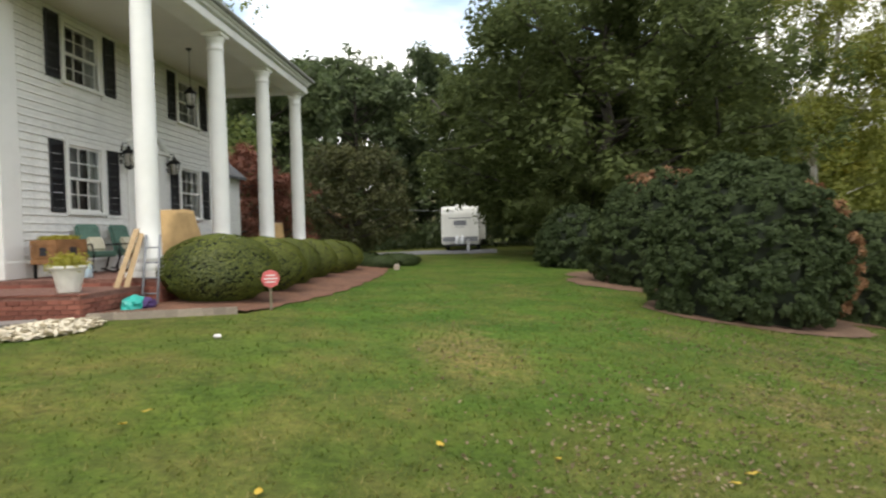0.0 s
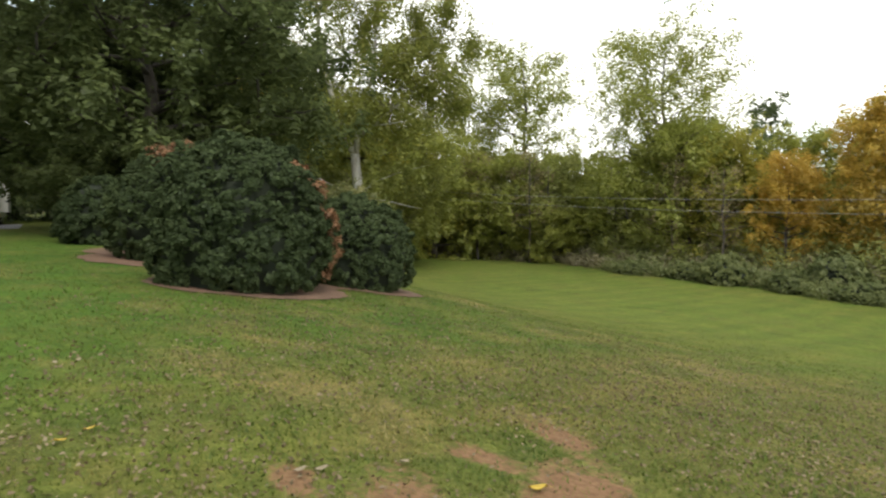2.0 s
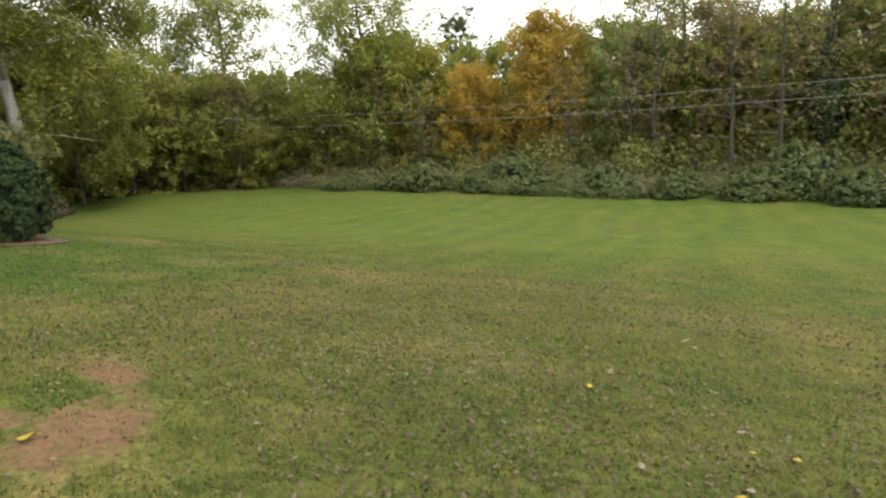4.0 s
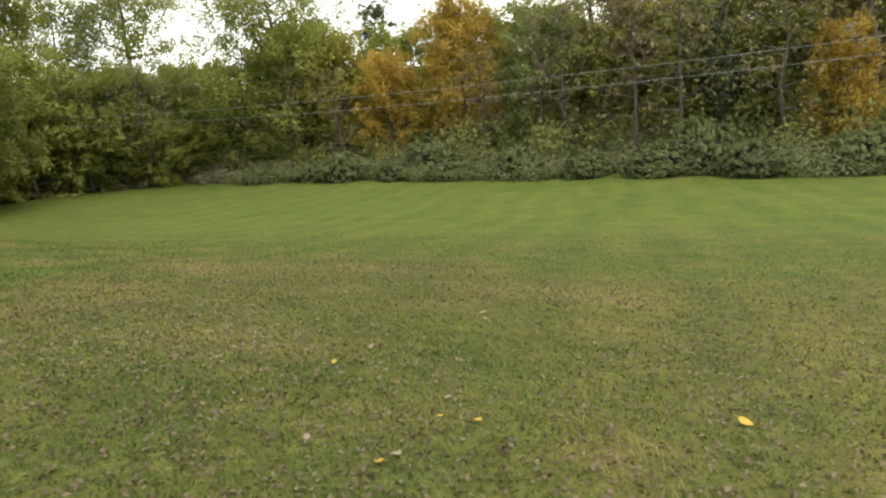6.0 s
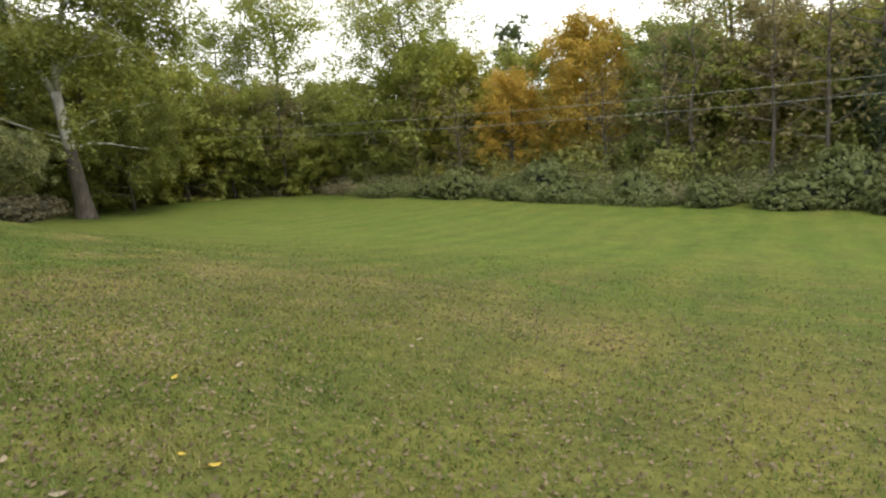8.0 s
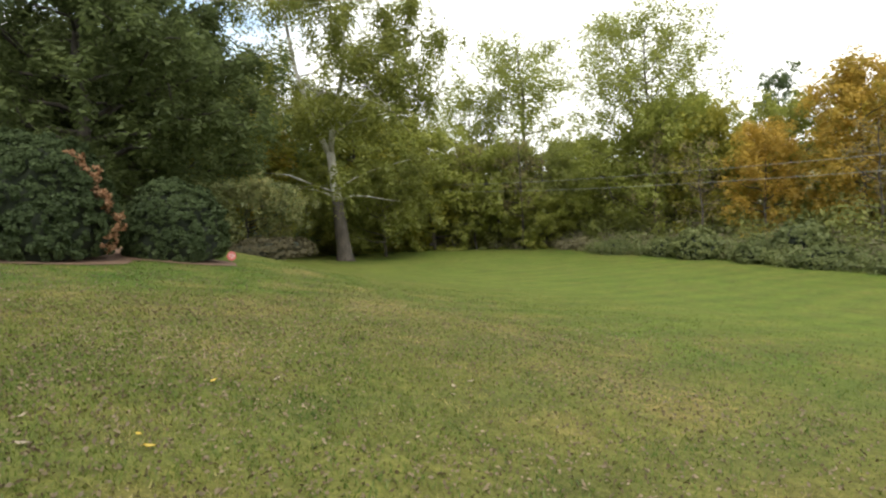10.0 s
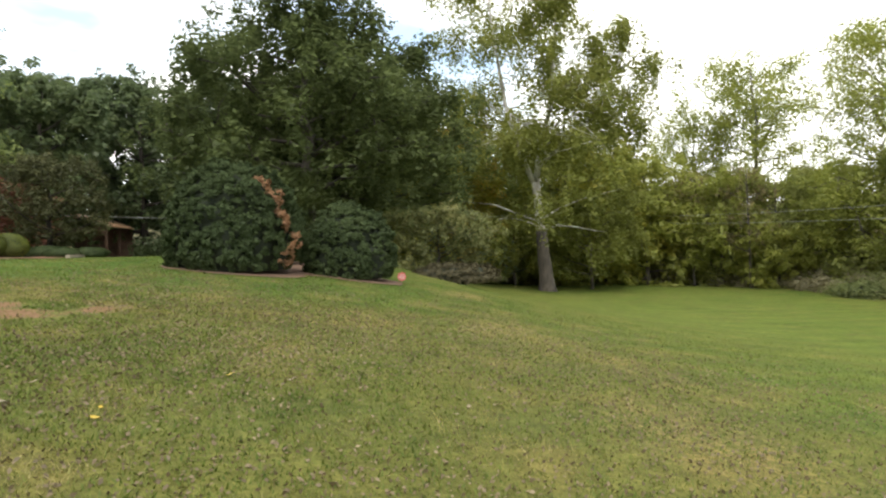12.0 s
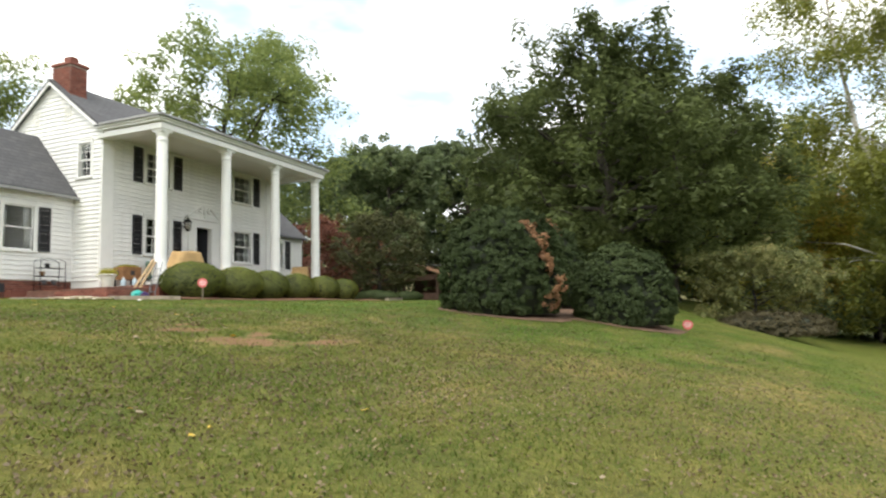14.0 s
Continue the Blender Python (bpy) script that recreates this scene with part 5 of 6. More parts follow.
bm = bmesh.new()
lathe(bm, [(0.27, 0.20), (0.285, 0.25), (0.27, 0.31), (0.235, 0.33), (0.23, 0.38), (0.25, 0.41), (0.245, 0.45), (0.205, 0.48), (0.202, 1.2), (0.198, 2.4), (0.19, 3.8), (0.178, 5.02), (0.176, 5.05), (0.20, 5.07), (0.20, 5.11), (0.178, 5.13), (0.178, 5.24), (0.19, 5.26), (0.215, 5.33), (0.22, 5.37)], 28)
box(bm, -0.31, 0.31, -0.31, 0.31, 0.098, 0.20, bevel=0.012)
box(bm, -0.235, 0.235, -0.235, 0.235, 5.37, 5.458, bevel=0.01)
col = part("column", bm, M_WHITE, house, "tall round white porch column")
col.location = (-1.25, -2.77, 0)
for x, y in ((1.99, -2.74), (5.12, -2.70), (8.24, -2.66)):
    c = new("column", col.data)
    c.parent, c.location = house, (x, y, 0)
    tagged(c, "tall round white porch column")

# front door with surround and broken scroll pediment
surround = part("door_surround", bm_box((2.80, 4.66, -0.07, 0.0, 2.95, 3.08), bevel=0.008), M_WHITE, house, "white panelled door surround")
part("cornice", bm_box((2.72, 4.74, -0.14, 0.0, 3.083, 3.18), bevel=0.008), M_WHITE, surround)
part("lintel", bm_box((3.272, 4.168, -0.068, 0.0, 2.78, 2.948), bevel=0.006), M_WHITE, surround)
for x in (2.80, 4.17):
    part("door_pilaster", bm_box((x, x + 0.48, -0.07, 0.0, 0.1, 2.948), bevel=0.008), M_WHITE, surround)
    part("raised_panel", bm_box((x + 0.07, x + 0.41, -0.09, -0.071, 0.2, 2.85), bevel=0.006), M_WHITE, surround)
for s in (-1, 1):
    bm = bmesh.new()
    pts = []
    for k in range(24):
        t = k / 23
        x = s * (1.0 - 0.72 * t)
        z = 3.22 + 0.42 * (t * t * (3 - 2 * t))
        pts.append((3.72 + x, -0.07, z))
    for k in range(1, 16):
        a = k / 15 * 4.6
        r = 0.12 * (1 - k / 22)
        pts.append((3.72 + s * (0.28 - 0.12 * 0 - r * math.sin(a) * 1.0), -0.07, 3.52 + r * math.cos(a) + 0.0))
    tube(bm, pts, 0.06, 8)
    part("pediment_scroll", bm, M_WHITE, surround)
bm = bmesh.new()
lathe(bm, [(0.05, 3.18), (0.07, 3.22), (0.03, 3.30), (0.075, 3.42), (0.05, 3.55), (0.015, 3.66), (0.004, 3.70)], 14, (3.72, -0.07))
part("finial", bm, M_WHITE, surround)
part("pediment_board", bm_box((3.0, 4.44, -0.03, -0.002, 3.18, 3.32), (3.3, 4.14, -0.03, -0.002, 3.32, 3.48)), M_WHITE, surround)
bm = bm_box((-0.86, 0, -0.022, 0.022, 0.0, 2.1), bevel=0.004)
for z0, z1 in ((0.2, 0.85), (1.0, 1.9)):
    for x0, x1 in ((-0.76, -0.47), (-0.39, -0.1)):
        box(bm, x0, x1, -0.03, 0.03, z0, z1, bevel=0.012)
door = part("front_door", bm, M_SHUTTER, house, "dark front door standing open")
door.matrix_basis = Matrix.Translation((4.15, 0.16, 0.63)) @ Matrix.Rotation(radians(-72), 4, "Z")
bm = bmesh.new()
lathe(bm, [(0.012, 0.0), (0.012, 0.04), (0.03, 0.05), (0.032, 0.075), (0.01, 0.09)], 12)
knob = part("door_knob", bm, M_IRON, door, "dark metal knob")
knob.matrix_basis = Matrix.Translation((-0.78, 0.02, 1.0)) @ Matrix.Rotation(radians(-90), 4, "X")
part("door_step", bm_box((3.0, 4.44, -0.5, 0.0, 0.098, 0.36), (3.0, 4.44, -0.25, 0.0, 0.36, 0.60), bevel=0.01), M_MORTAR, house, "brick doorstep")

# lower wings
WX = -9.5
wing_hole = (-3.92, -2.88, 1.40, 2.90)
wing_hole2 = (-8.0, -6.96, 1.40, 2.90)
WY = 1.35
WING = Matrix.Translation((0, WY, 0))
bm = bmesh.new()
cut_wall(bm, WX, XL, 0.36, 3.62, [wing_hole, wing_hole2], lambda a, b, c, d: (a, b, WY, WY + 0.2, c, d))
wing_wall = part("wing_wall", bm, M_WHITE, house)
boards(wing_wall, WX, XL - 0.03, 0.38, 3.5, [(h[0] - pad, h[1] + pad, h[2] - 0.09, h[3] + pad) for h in (wing_hole, wing_hole2)], lambda u, z: Matrix.Translation((u, WY, z)))
for h in (wing_hole, wing_hole2):
    window(*h, WING, 1, 1)
    shutter(h[1] + 0.16, h[1] + 0.60, 1.36, 2.92, WING)
    shutter(h[0] - 0.60, h[0] - 0.16, 1.36, 2.92, WING)
bm = bm_box((WX, WX + 0.2, WY + 0.2, 5.3, -0.5, 3.4), (WX + 0.2, XL - 0.01, 5.1, 5.3, -0.5, 3.4), (WX + 0.2, XL - 0.01, WY + 0.2, 5.1, 0.3, 0.36))
v = [bm.verts.new((WX + d, y, z)) for d in (0, 0.2) for y, z in ((WY, 3.4), (5.3, 3.4), (3.32, 5.80))]
bm.faces.new(v[:3])
bm.faces.new(v[3:][::-1])
part("wing_end_wall", bm, M_WHITE, house)
bm = gable_roof(WX, XL - 0.25, WY, 5.3, 3.68, 5.88, 0.1, 0.26, 0.2)
part("wing_roof", bm, M_SHINGLE, house, "grey shingled roof of the low wing")
part("wing_gutter", bm_box((WX - 0.2, XL - 0.05, WY - 0.40, WY - 0.29, 3.32, 3.42), bevel=0.02), M_GUTTER, house)
part("wing_soffit", bm_box((WX, XL - 0.03, WY - 0.29, WY - 0.05, 3.38, 3.41)), M_WHITE, house)
foundation = part("foundation", bm_box((WX, XL, WY + 0.03, WY + 0.2, -0.6, 0.36)), M_MORTAR, house, "red brick foundation")
brick_face(foundation, Matrix.Translation((-6.0, WY + 0.03, -0.42)), 4.6, 0.78)
for x in (-5.0, -4.2):
    part("foundation_vent", bm_box((x, x + 0.42, WY - 0.02, WY + 0.01, -0.05, 0.24), bevel=0.008), M_SHUTTER, foundation)

RX1, RY = 12.2, 0.9
right_hole = (9.5, 10.5, 1.45, 2.8)
bm = bmesh.new()
cut_wall(bm, XR, RX1, 0.3, 3.3, [right_hole], lambda a, b, c, d: (a, b, RY, RY + 0.2, c, d))
right_wall = part("right_wing_wall", bm, M_WHITE, house)
boards(right_wall, XR + 0.03, RX1, 0.36, 3.2, [(9.39, 10.61, 1.36, 2.91)], lambda u, z: Matrix.Translation((u, RY, z)))
RIGHT = Matrix.Translation((0, RY, 0))
window(*right_hole, RIGHT, 2, 2)
shutter(10.66, 11.10, 1.40, 2.90, RIGHT)
shutter(8.9, 9.34, 1.40, 2.90, RIGHT)
bm = bm_box((RX1 - 0.2, RX1, RY + 0.2, 4.6, -0.5, 3.3), (XR, RX1 - 0.2, 4.4, 4.6, -0.5, 3.3), (XR, RX1, RY + 0.02, RY + 0.2, -0.5, 0.3))
v = [bm.verts.new((RX1 - d, y, z)) for d in (0, 0.2) for y, z in ((RY, 3.3), (4.6, 3.3), (2.75, 5.0))]
bm.faces.new(v[:3])
bm.faces.new(v[3:][::-1])
part("right_wing_end", bm, M_WHITE, house)
part("right_wing_roof", gable_roof(XR + 0.25, RX1, RY, 4.6, 3.3, 5.0, 0.1, 0.26, 0.2), M_SHINGLE, house, "grey shingled roof of the far wing")


# wall lanterns and the hanging lantern
def lantern(name, label, at, drop=0.0):
    root = thing(name, label, "lantern", at, "porch lanterns")
    bm = bmesh.new()
    for x, y in ((-0.08, -0.08), (0.08, -0.08), (-0.08, 0.08), (0.08, 0.08)):
        tube(bm, [(x * 0.8, y * 0.8, -0.16), (x * 1.15, y * 1.15, 0.16)], 0.012, 6)
    lathe(bm, [(0.03, -0.23), (0.10, -0.18), (0.12, -0.16), (0.10, -0.155)], 10)
    lathe(bm, [(0.165, 0.15), (0.17, 0.17), (0.10, 0.24), (0.05, 0.27), (0.045, 0.31), (0.015, 0.35)], 10)
    part("lantern_frame", bm, M_IRON, root)
    bm = bmesh.new()
    lathe(bm, [(0.085, -0.15), (0.12, 0.145)], 8)
    part("lantern_glass", bm, M_LAMP, root, "dull frosted glass")
    bm = bmesh.new()
    if drop:
        tube(bm, [(0, 0, 0.34), (0, 0, drop)], 0.008, 6)
        lathe(bm, [(0.07, drop - 0.04), (0.06, drop)], 12)
        part("chain", bm, M_IRON, root)
    else:
        tube(bm, [(0, 0, 0.34), (0.0, 0.04, 0.42), (0, 0.15, 0.40), (0, 0.20, 0.2), (0, 0.21, 0.0)], 0.014, 6)
        box(bm, -0.05, 0.05, 0.19, 0.225, -0.1, 0.25, bevel=0.01)
        part("bracket", bm, M_IRON, root)
    return root


lantern("wall_lantern", "black iron lantern on the wall beside the door", (2.60, -0.225, 2.74))
lantern("wall_lantern", "black iron lantern on the wall beside the door", (4.86, -0.225, 2.74))
lantern("hanging_lantern", "black iron lantern hanging from the porch ceiling", (3.60, -1.35, 4.35), 1.31)

# ---------- porch clutter ----------
PF = 0.10


def patio_chair(at, turn, label):
    root = thing("patio_chair", label, "chair", Matrix.Translation(at) @ Matrix.Rotation(turn, 4, "Z"), "patio chairs")
    for s in (-1, 1):
        bm = bmesh.new()
        tube(bm, [(s * 0.28, -0.32, 0.06), (s * 0.28, -0.05, 0.02), (s * 0.28, 0.34, 0.08)], 0.018, 7)
        tube(bm, [(s * 0.28, -0.2, 0.04), (s * 0.29, -0.28, 0.40), (s * 0.30, -0.25, 0.62), (s * 0.30, 0.2, 0.60)], 0.016, 7)
        tube(bm, [(s * 0.28, 0.22, 0.05), (s * 0.27, 0.05, 0.36)], 0.016, 7)
        part("rocker", bm, M_IRON, root, "black metal rocker and arm")
    bm = bmesh.new()
    box(bm, -0.27, 0.27, -0.28, 0.26, 0.34, 0.47, bevel=0.045)
    part("seat_cushion", bm, M_GREEN_CUSHION, root)
    bm = bmesh.new()
    vs = box(bm, -0.27, 0.27, -0.06, 0.06, 0.0, 0.66, bevel=0.05)
    bmesh.ops.rotate(bm, verts=bm.verts[:], cent=(0, 0, 0), matrix=Matrix.Rotation(radians(-16), 3, "X"))
    bmesh.ops.translate(bm, verts=bm.verts[:], vec=(0, 0.24, 0.42))
    part("back_cushion", bm, M_GREEN_CUSHION, root)
    bm = bmesh.new()
    box(bm, -0.19, 0.19, -0.05, 0.05, 0, 0.34, bevel=0.045)
    bmesh.ops.rotate(bm, verts=bm.verts[:], cent=(0, 0, 0), matrix=Matrix.Rotation(radians(-24), 3, "X"))
    bmesh.ops.translate(bm, verts=bm.verts[:], vec=(0.04, 0.08, 0.46))
    part("pillow", bm, M_CREAM, root, "cream throw pillow")
    return root


patio_chair((0.62, -0.62, PF), radians(-25), "black rocking patio chair with green cushions")
patio_chair((1.82, -0.66, PF), radians(-15), "black rocking patio chair with green cushions")

root = thing("barrel_planter", "brown wooden box planter on a dark stand", "planter", Matrix.Translation((-0.78, -0.72, PF)) @ Matrix.Rotation(radians(-11), 4, "Z"))
for x in (-0.30, 0.30):
    for y in (-0.26, 0.26):
        part("stand_leg", bm_box((x - 0.025, x + 0.025, y - 0.025, y + 0.025, 0, 0.26), bevel=0.005), M_IRON, root)
part("box_body", bm_box((-0.33, 0.33, -0.30, 0.30, 0.26, 0.72), bevel=0.01), M_CRATE, root)
for k in range(4):
    part("board", bm_box((-0.345, 0.345, -0.325, -0.302, 0.265 + k * 0.115, 0.372 + k * 0.115), bevel=0.006), M_CRATE, root)
    part("board", bm_box((-0.358, -0.335, -0.31, 0.31, 0.265 + k * 0.115, 0.372 + k * 0.115), bevel=0.006), M_CRATE, root)
part("emblem", bm_box((-0.08, 0.08, -0.334, -0.327, 0.42, 0.58), bevel=0.003), M_SHUTTER, root)
part("emblem", bm_box((-0.367, -0.360, -0.08, 0.08, 0.42, 0.58), bevel=0.003), M_SHUTTER, root)
rng = np.random.default_rng(5)
c = rng.uniform((-0.28, -0.26, 0.70), (0.28, 0.26, 0.79), (700, 3))
v, f = leaf_quads(rng, c, 0.06)
o = new("plants", quick_mesh("plants", v, f, L_YELLOW))
o.parent = root


def covered(name, label, at, turn, w, d, h, slope):
    """Furniture under a tied cloth cover: sloped shoulders and hanging folds."""
    bm = bmesh.new()
    seg, rows = 40, 12
    rings = []
    for r in range(rows + 1):
        t = r / rows
        ring = []
        for k in range(seg):
            a = 2 * math.pi * k / seg
            c, s_ = math.cos(a), math.sin(a)
            q = (abs(c) ** 6 + abs(s_) ** 6) ** (-1 / 6)
            narrow = 1 - slope * max(0, t - 0.45) / 0.55
            fold = 1 + 0.035 * (1 - t) * math.sin(9 * a + 2) + 0.02 * (1 - t) * math.sin(17 * a)
            ring.append(bm.verts.new((w / 2 * c * q * narrow * fold, d / 2 * s_ * q * (1 - slope * 0.5 * max(0, t - 0.6)) * fold, h * t + 0.02 * t * math.sin(3 * a))))
        rings.append(ring)
    for a, b in zip(rings, rings[1:]):
        for k in range(seg):
            bm.faces.new((a[k], a[(k + 1) % seg], b[(k + 1) % seg], b[k])).smooth = True
    bm.faces.new(rings[-1])
    bm.faces.new(rings[0][::-1])
    ob = part(name, bm, M_TAN, None)
    ob.matrix_basis = Matrix.Translation(at) @ Matrix.Rotation(turn, 4, "Z")
    return tagged(ob, label, "covered furniture")


covered("covered_grill", "barbecue grill under a tan cloth cover on the porch", (0.35, -2.35, PF), radians(-6), 1.5, 0.75, 1.26, 0.42)
covered("covered_chair", "porch chair under a tan cloth cover", (8.35, -1.7, PF), 0.3, 0.9, 0.8, 1.15, 0.6)

# white urn planter with flowers, standing on the step
root = thing("planter_urn", "white tapered planter with yellow-green flowers", "planter", (-3.05, -2.45, -0.03))
bm = bmesh.new()
lathe(bm, [(0.15, 0.0), (0.16, 0.03), (0.19, 0.18), (0.23, 0.34), (0.25, 0.37), (0.265, 0.38), (0.265, 0.42), (0.235, 0.42), (0.22, 0.36), (0.02, 0.35)], 28)
part("pot", bm, M_POT, root)
c = rng.normal(0, 0.12, (900, 3)) * np.array([1, 1, 0.55]) + np.array([0, 0, 0.46])
v, f = leaf_quads(rng, c, 0.06)
o = new("flowers", quick_mesh("flowers", v, f, L_YELLOW))
o.parent = root

# planks and a ladder leaning on the first column
root = thing("lean_ladder", "small grey step ladder leaning at the column", "ladder")
for s in (0, 0.28):
    bm = bmesh.new()
    tube(bm, [(-1.95, -2.98 - s, -0.34), (-1.47, -2.84 - s * 0.9, 0.85)], 0.022, 6)
    part("rail", bm, M_RV_GREY, root)
for k in range(4):
    t = 0.15 + k * 0.22
    bm = bmesh.new()
    tube(bm, [(-1.95 + 0.48 * t, -2.98 + 0.14 * t, -0.34 + 1.19 * t), (-1.95 + 0.48 * t, -3.26 + 0.168 * t, -0.34 + 1.19 * t)], 0.014, 6)
    part("rung", bm, M_RV_GREY, root)
for k, (x, y, tx, ty, tz) in enumerate(((-2.28, -2.74, -1.50, -2.66, 0.90), (-2.16, -2.84, -1.47, -2.74, 0.84))):
    bm = bm_box((-0.05, 0.05, -0.012, 0.012, 0, 1.3), bevel=0.004)
    ob = part("plank", bm, M_WOOD, None)
    d = Vector((tx - x, ty - y, tz + 0.03))
    ob.matrix_basis = Matrix.Translation((x, y, -0.03)) @ d.to_track_quat("Z", "Y").to_matrix().to_4x4()
    tagged(ob, "bare wooden plank leaning against the column", "plank", "leaning planks")

# bag on the bed
root = thing("garden_bag", "crumpled teal bag with dark purple cloth on the mulch", "bag", (-2.55, -3.2, landz(-2.55, -3.2) + 0.07))
for name, m, sx, sy, sz, dx in (("teal_sheet", M_TEAL, 0.25, 0.18, 0.17, 0), ("purple_cloth", M_PURPLE, 0.20, 0.16, 0.12, 0.10)):
    bm = bmesh.new()
    bmesh.ops.create_icosphere(bm, subdivisions=3, radius=1.0)
    for w in bm.verts:
        k = 1 + 0.25 * noise.noise(w.co * 2.2 + Vector((dx * 30, 0, 0))) + 0.12 * noise.noise(w.co * 6)
        w.co = Vector((dx + w.co.x * sx * k, -dx * 1.2 + w.co.y * sy * k, max(0.0, 0.06 + w.co.z * sz * k)))
    part(name, bm, m, root)

# water jugs by the wall
for k, (x, y) in enumerate(((-1.45, -1.3), (-1.2, -1.55))):
    bm = bmesh.new()
    lathe(bm, [(0.075, 0.0), (0.085, 0.02), (0.085, 0.17), (0.07, 0.22), (0.03, 0.26), (0.028, 0.29)], 16)
    root = thing("water_jug", "pale blue plastic water jug on the porch", "jug", (x, y, PF), "water jugs")
    part("jug_body", bm, M_JUG, root)
    bm = bmesh.new()
    lathe(bm, [(0.032, 0.28), (0.032, 0.31)], 12)
    part("cap", bm, M_SIGN_WHITE, root)

# wire plant rack before the wing
root = thing("plant_rack", "black wire plant rack with shelves against the wing", "rack", (-2.65, 0.75, -0.03))
for x in (-0.45, 0.45):
    for y in (-0.16, 0.16):
        bm = bmesh.new()
        tube(bm, [(x, y, 0), (x, y, 1.02)], 0.012, 6)
        part("post", bm, M_IRON, root)
for z in (0.22, 0.50, 0.78):
    bm = bm_box((-0.45, 0.45, -0.17, 0.17, z, z + 0.015))
    part("shelf", bm, M_IRON, root)
for s in (-1, 1):
    bm = bmesh.new()
    tube(bm, [(-0.45, 0.16 * s, 1.02), (-0.2, 0.16 * s, 1.12), (0, 0.16 * s, 1.06), (0.2, 0.16 * s, 1.12), (0.45, 0.16 * s, 1.02)], 0.010, 6)
    part("top_rail", bm, M_IRON, root)
for x, z, m in ((-0.2, 0.235, M_RV_GREY), (0.15, 0.235, M_RV_GREY), (-0.28, 0.515, M_CRATE), (-0.1, 0.795, M_IRON)):
    bm = bmesh.new()
    lathe(bm, [(0.06, z), (0.085, z + 0.14), (0.09, z + 0.15)], 14)
    ob = part("flower_pot", bm, m, None)
    ob.location = (-2.65 + x, 0.75, -0.03)
    tagged(ob, "small dark flower pot on the wire rack", "flower pot", "pots on the rack")
# terracotta box beside the rack
bm = bm_box((-3.95, -3.35, 0.75, 1.1, landz(-3.6, 0.9), landz(-3.6, 0.9) + 0.36), bevel=0.02)
tagged(part("terracotta_trough", bm, M_BRICK, None), "terracotta trough against the brick foundation", "trough")

# stone edging, flat slabs and pale wood chips
rng = np.random.default_rng(8)
def edging_mesh():
    """A low concrete block with three scallops along its top."""
    bm = bmesh.new()
    prof = [(-0.09, -0.06), (0.09, -0.06)]
    for q in (1, 0, -1):
        for a in range(5):
            w = math.pi * a / 4
            prof.append((q * 0.06 + 0.03 * math.cos(w), 0.075 + 0.028 * math.sin(w)))
    p = [bm.verts.new((x, -0.025, z)) for x, z in prof]
    r = [bm.verts.new((x, 0.025, z)) for x, z in prof]
    for k in range(len(prof)):
        bm.faces.new((p[k], p[(k + 1) % len(prof)], r[(k + 1) % len(prof)], r[k]))
    bm.faces.new(p[::-1])
    bm.faces.new(r)
    bmesh.ops.remove_doubles(bm, verts=bm.verts[:], dist=0.0005)
    bmesh.ops.recalc_face_normals(bm, faces=bm.faces[:])
    me = bpy.data.meshes.new("edging_block")
    bm.to_mesh(me)
    bm.free()
    me.materials.append(M_STONE)
    return me


EDGING = edging_mesh()
a, b = Vector((-3.46, -2.98)), Vector((-2.42, -4.84))
way = math.atan2(b.y - a.y, b.x - a.x)
for k in range(12):
    p = a.lerp(b, (k + 0.5) / 12)
    ob = new("edging_block", EDGING)
    ob.matrix_basis = Matrix.Translation((p.x, p.y, landz(p.x, p.y) + 0.02)) @ Matrix.Rotation(way + 0.05 * math.sin(k * 2.3), 4, "Z") @ Matrix.Rotation(0.06 * math.sin(k * 4.1), 4, "X")
    tagged(ob, "weathered scalloped concrete block edging the mulch bed", "edging", "edging blocks")
for k, (x, y, w, d) in enumerate(((-4.1, -1.5, 0.7, 0.55), (-4.15, -0.8, 0.6, 0.5), (-3.95, -2.2, 0.55, 0.5), (-4.9, -1.3, 0.6, 0.6), (-4.8, -2.0, 0.55, 0.5))):
    bm = bm_box((-w / 2, w / 2, -d / 2, d / 2, 0, 0.07), bevel=0.015)
    for q in bm.verts:
        q.co += Vector((noise.noise(q.co * 5 + Vector((k, 0, 0))), noise.noise(q.co * 5 + Vector((0, k, 0))), 0)) * 0.05
    ob = part("flagstone", bm, M_FLAG, None)
    ob.matrix_basis = Matrix.Translation((x, y, landz(x, y) - 0.02)) @ Matrix.Rotation(0.2 * k, 4, "Z")
    tagged(ob, "grey-brown flagstone set in the lawn", "flagstone", "flagstones by the step")
n = 1300
r = rng.uniform(0, 1, n) ** 0.5
a = rng.uniform(0, 6.283, n)
c = np.stack([-4.35 + 0.95 * r * np.cos(a), -3.0 + 0.55 * r * np.sin(a), np.zeros(n)], 1)
c[:, 2] = land(c[:, 0], c[:, 1]) + 0.015 + 0.055 * (1 - r) + rng.uniform(0, 0.03, n)
v, f = leaf_quads(rng, c, 0.12, 0.6, np.tile([0, 0, 1.0], (n, 1)), 0.45)
tagged(new("wood_chips", quick_mesh("wood_chips", v, f, plain("pale_chips", (0.76, 0.68, 0.52), 0.8, vary=0.12))), "heap of pale wood chips at the lawn's edge", "wood chips", "", "stuff")


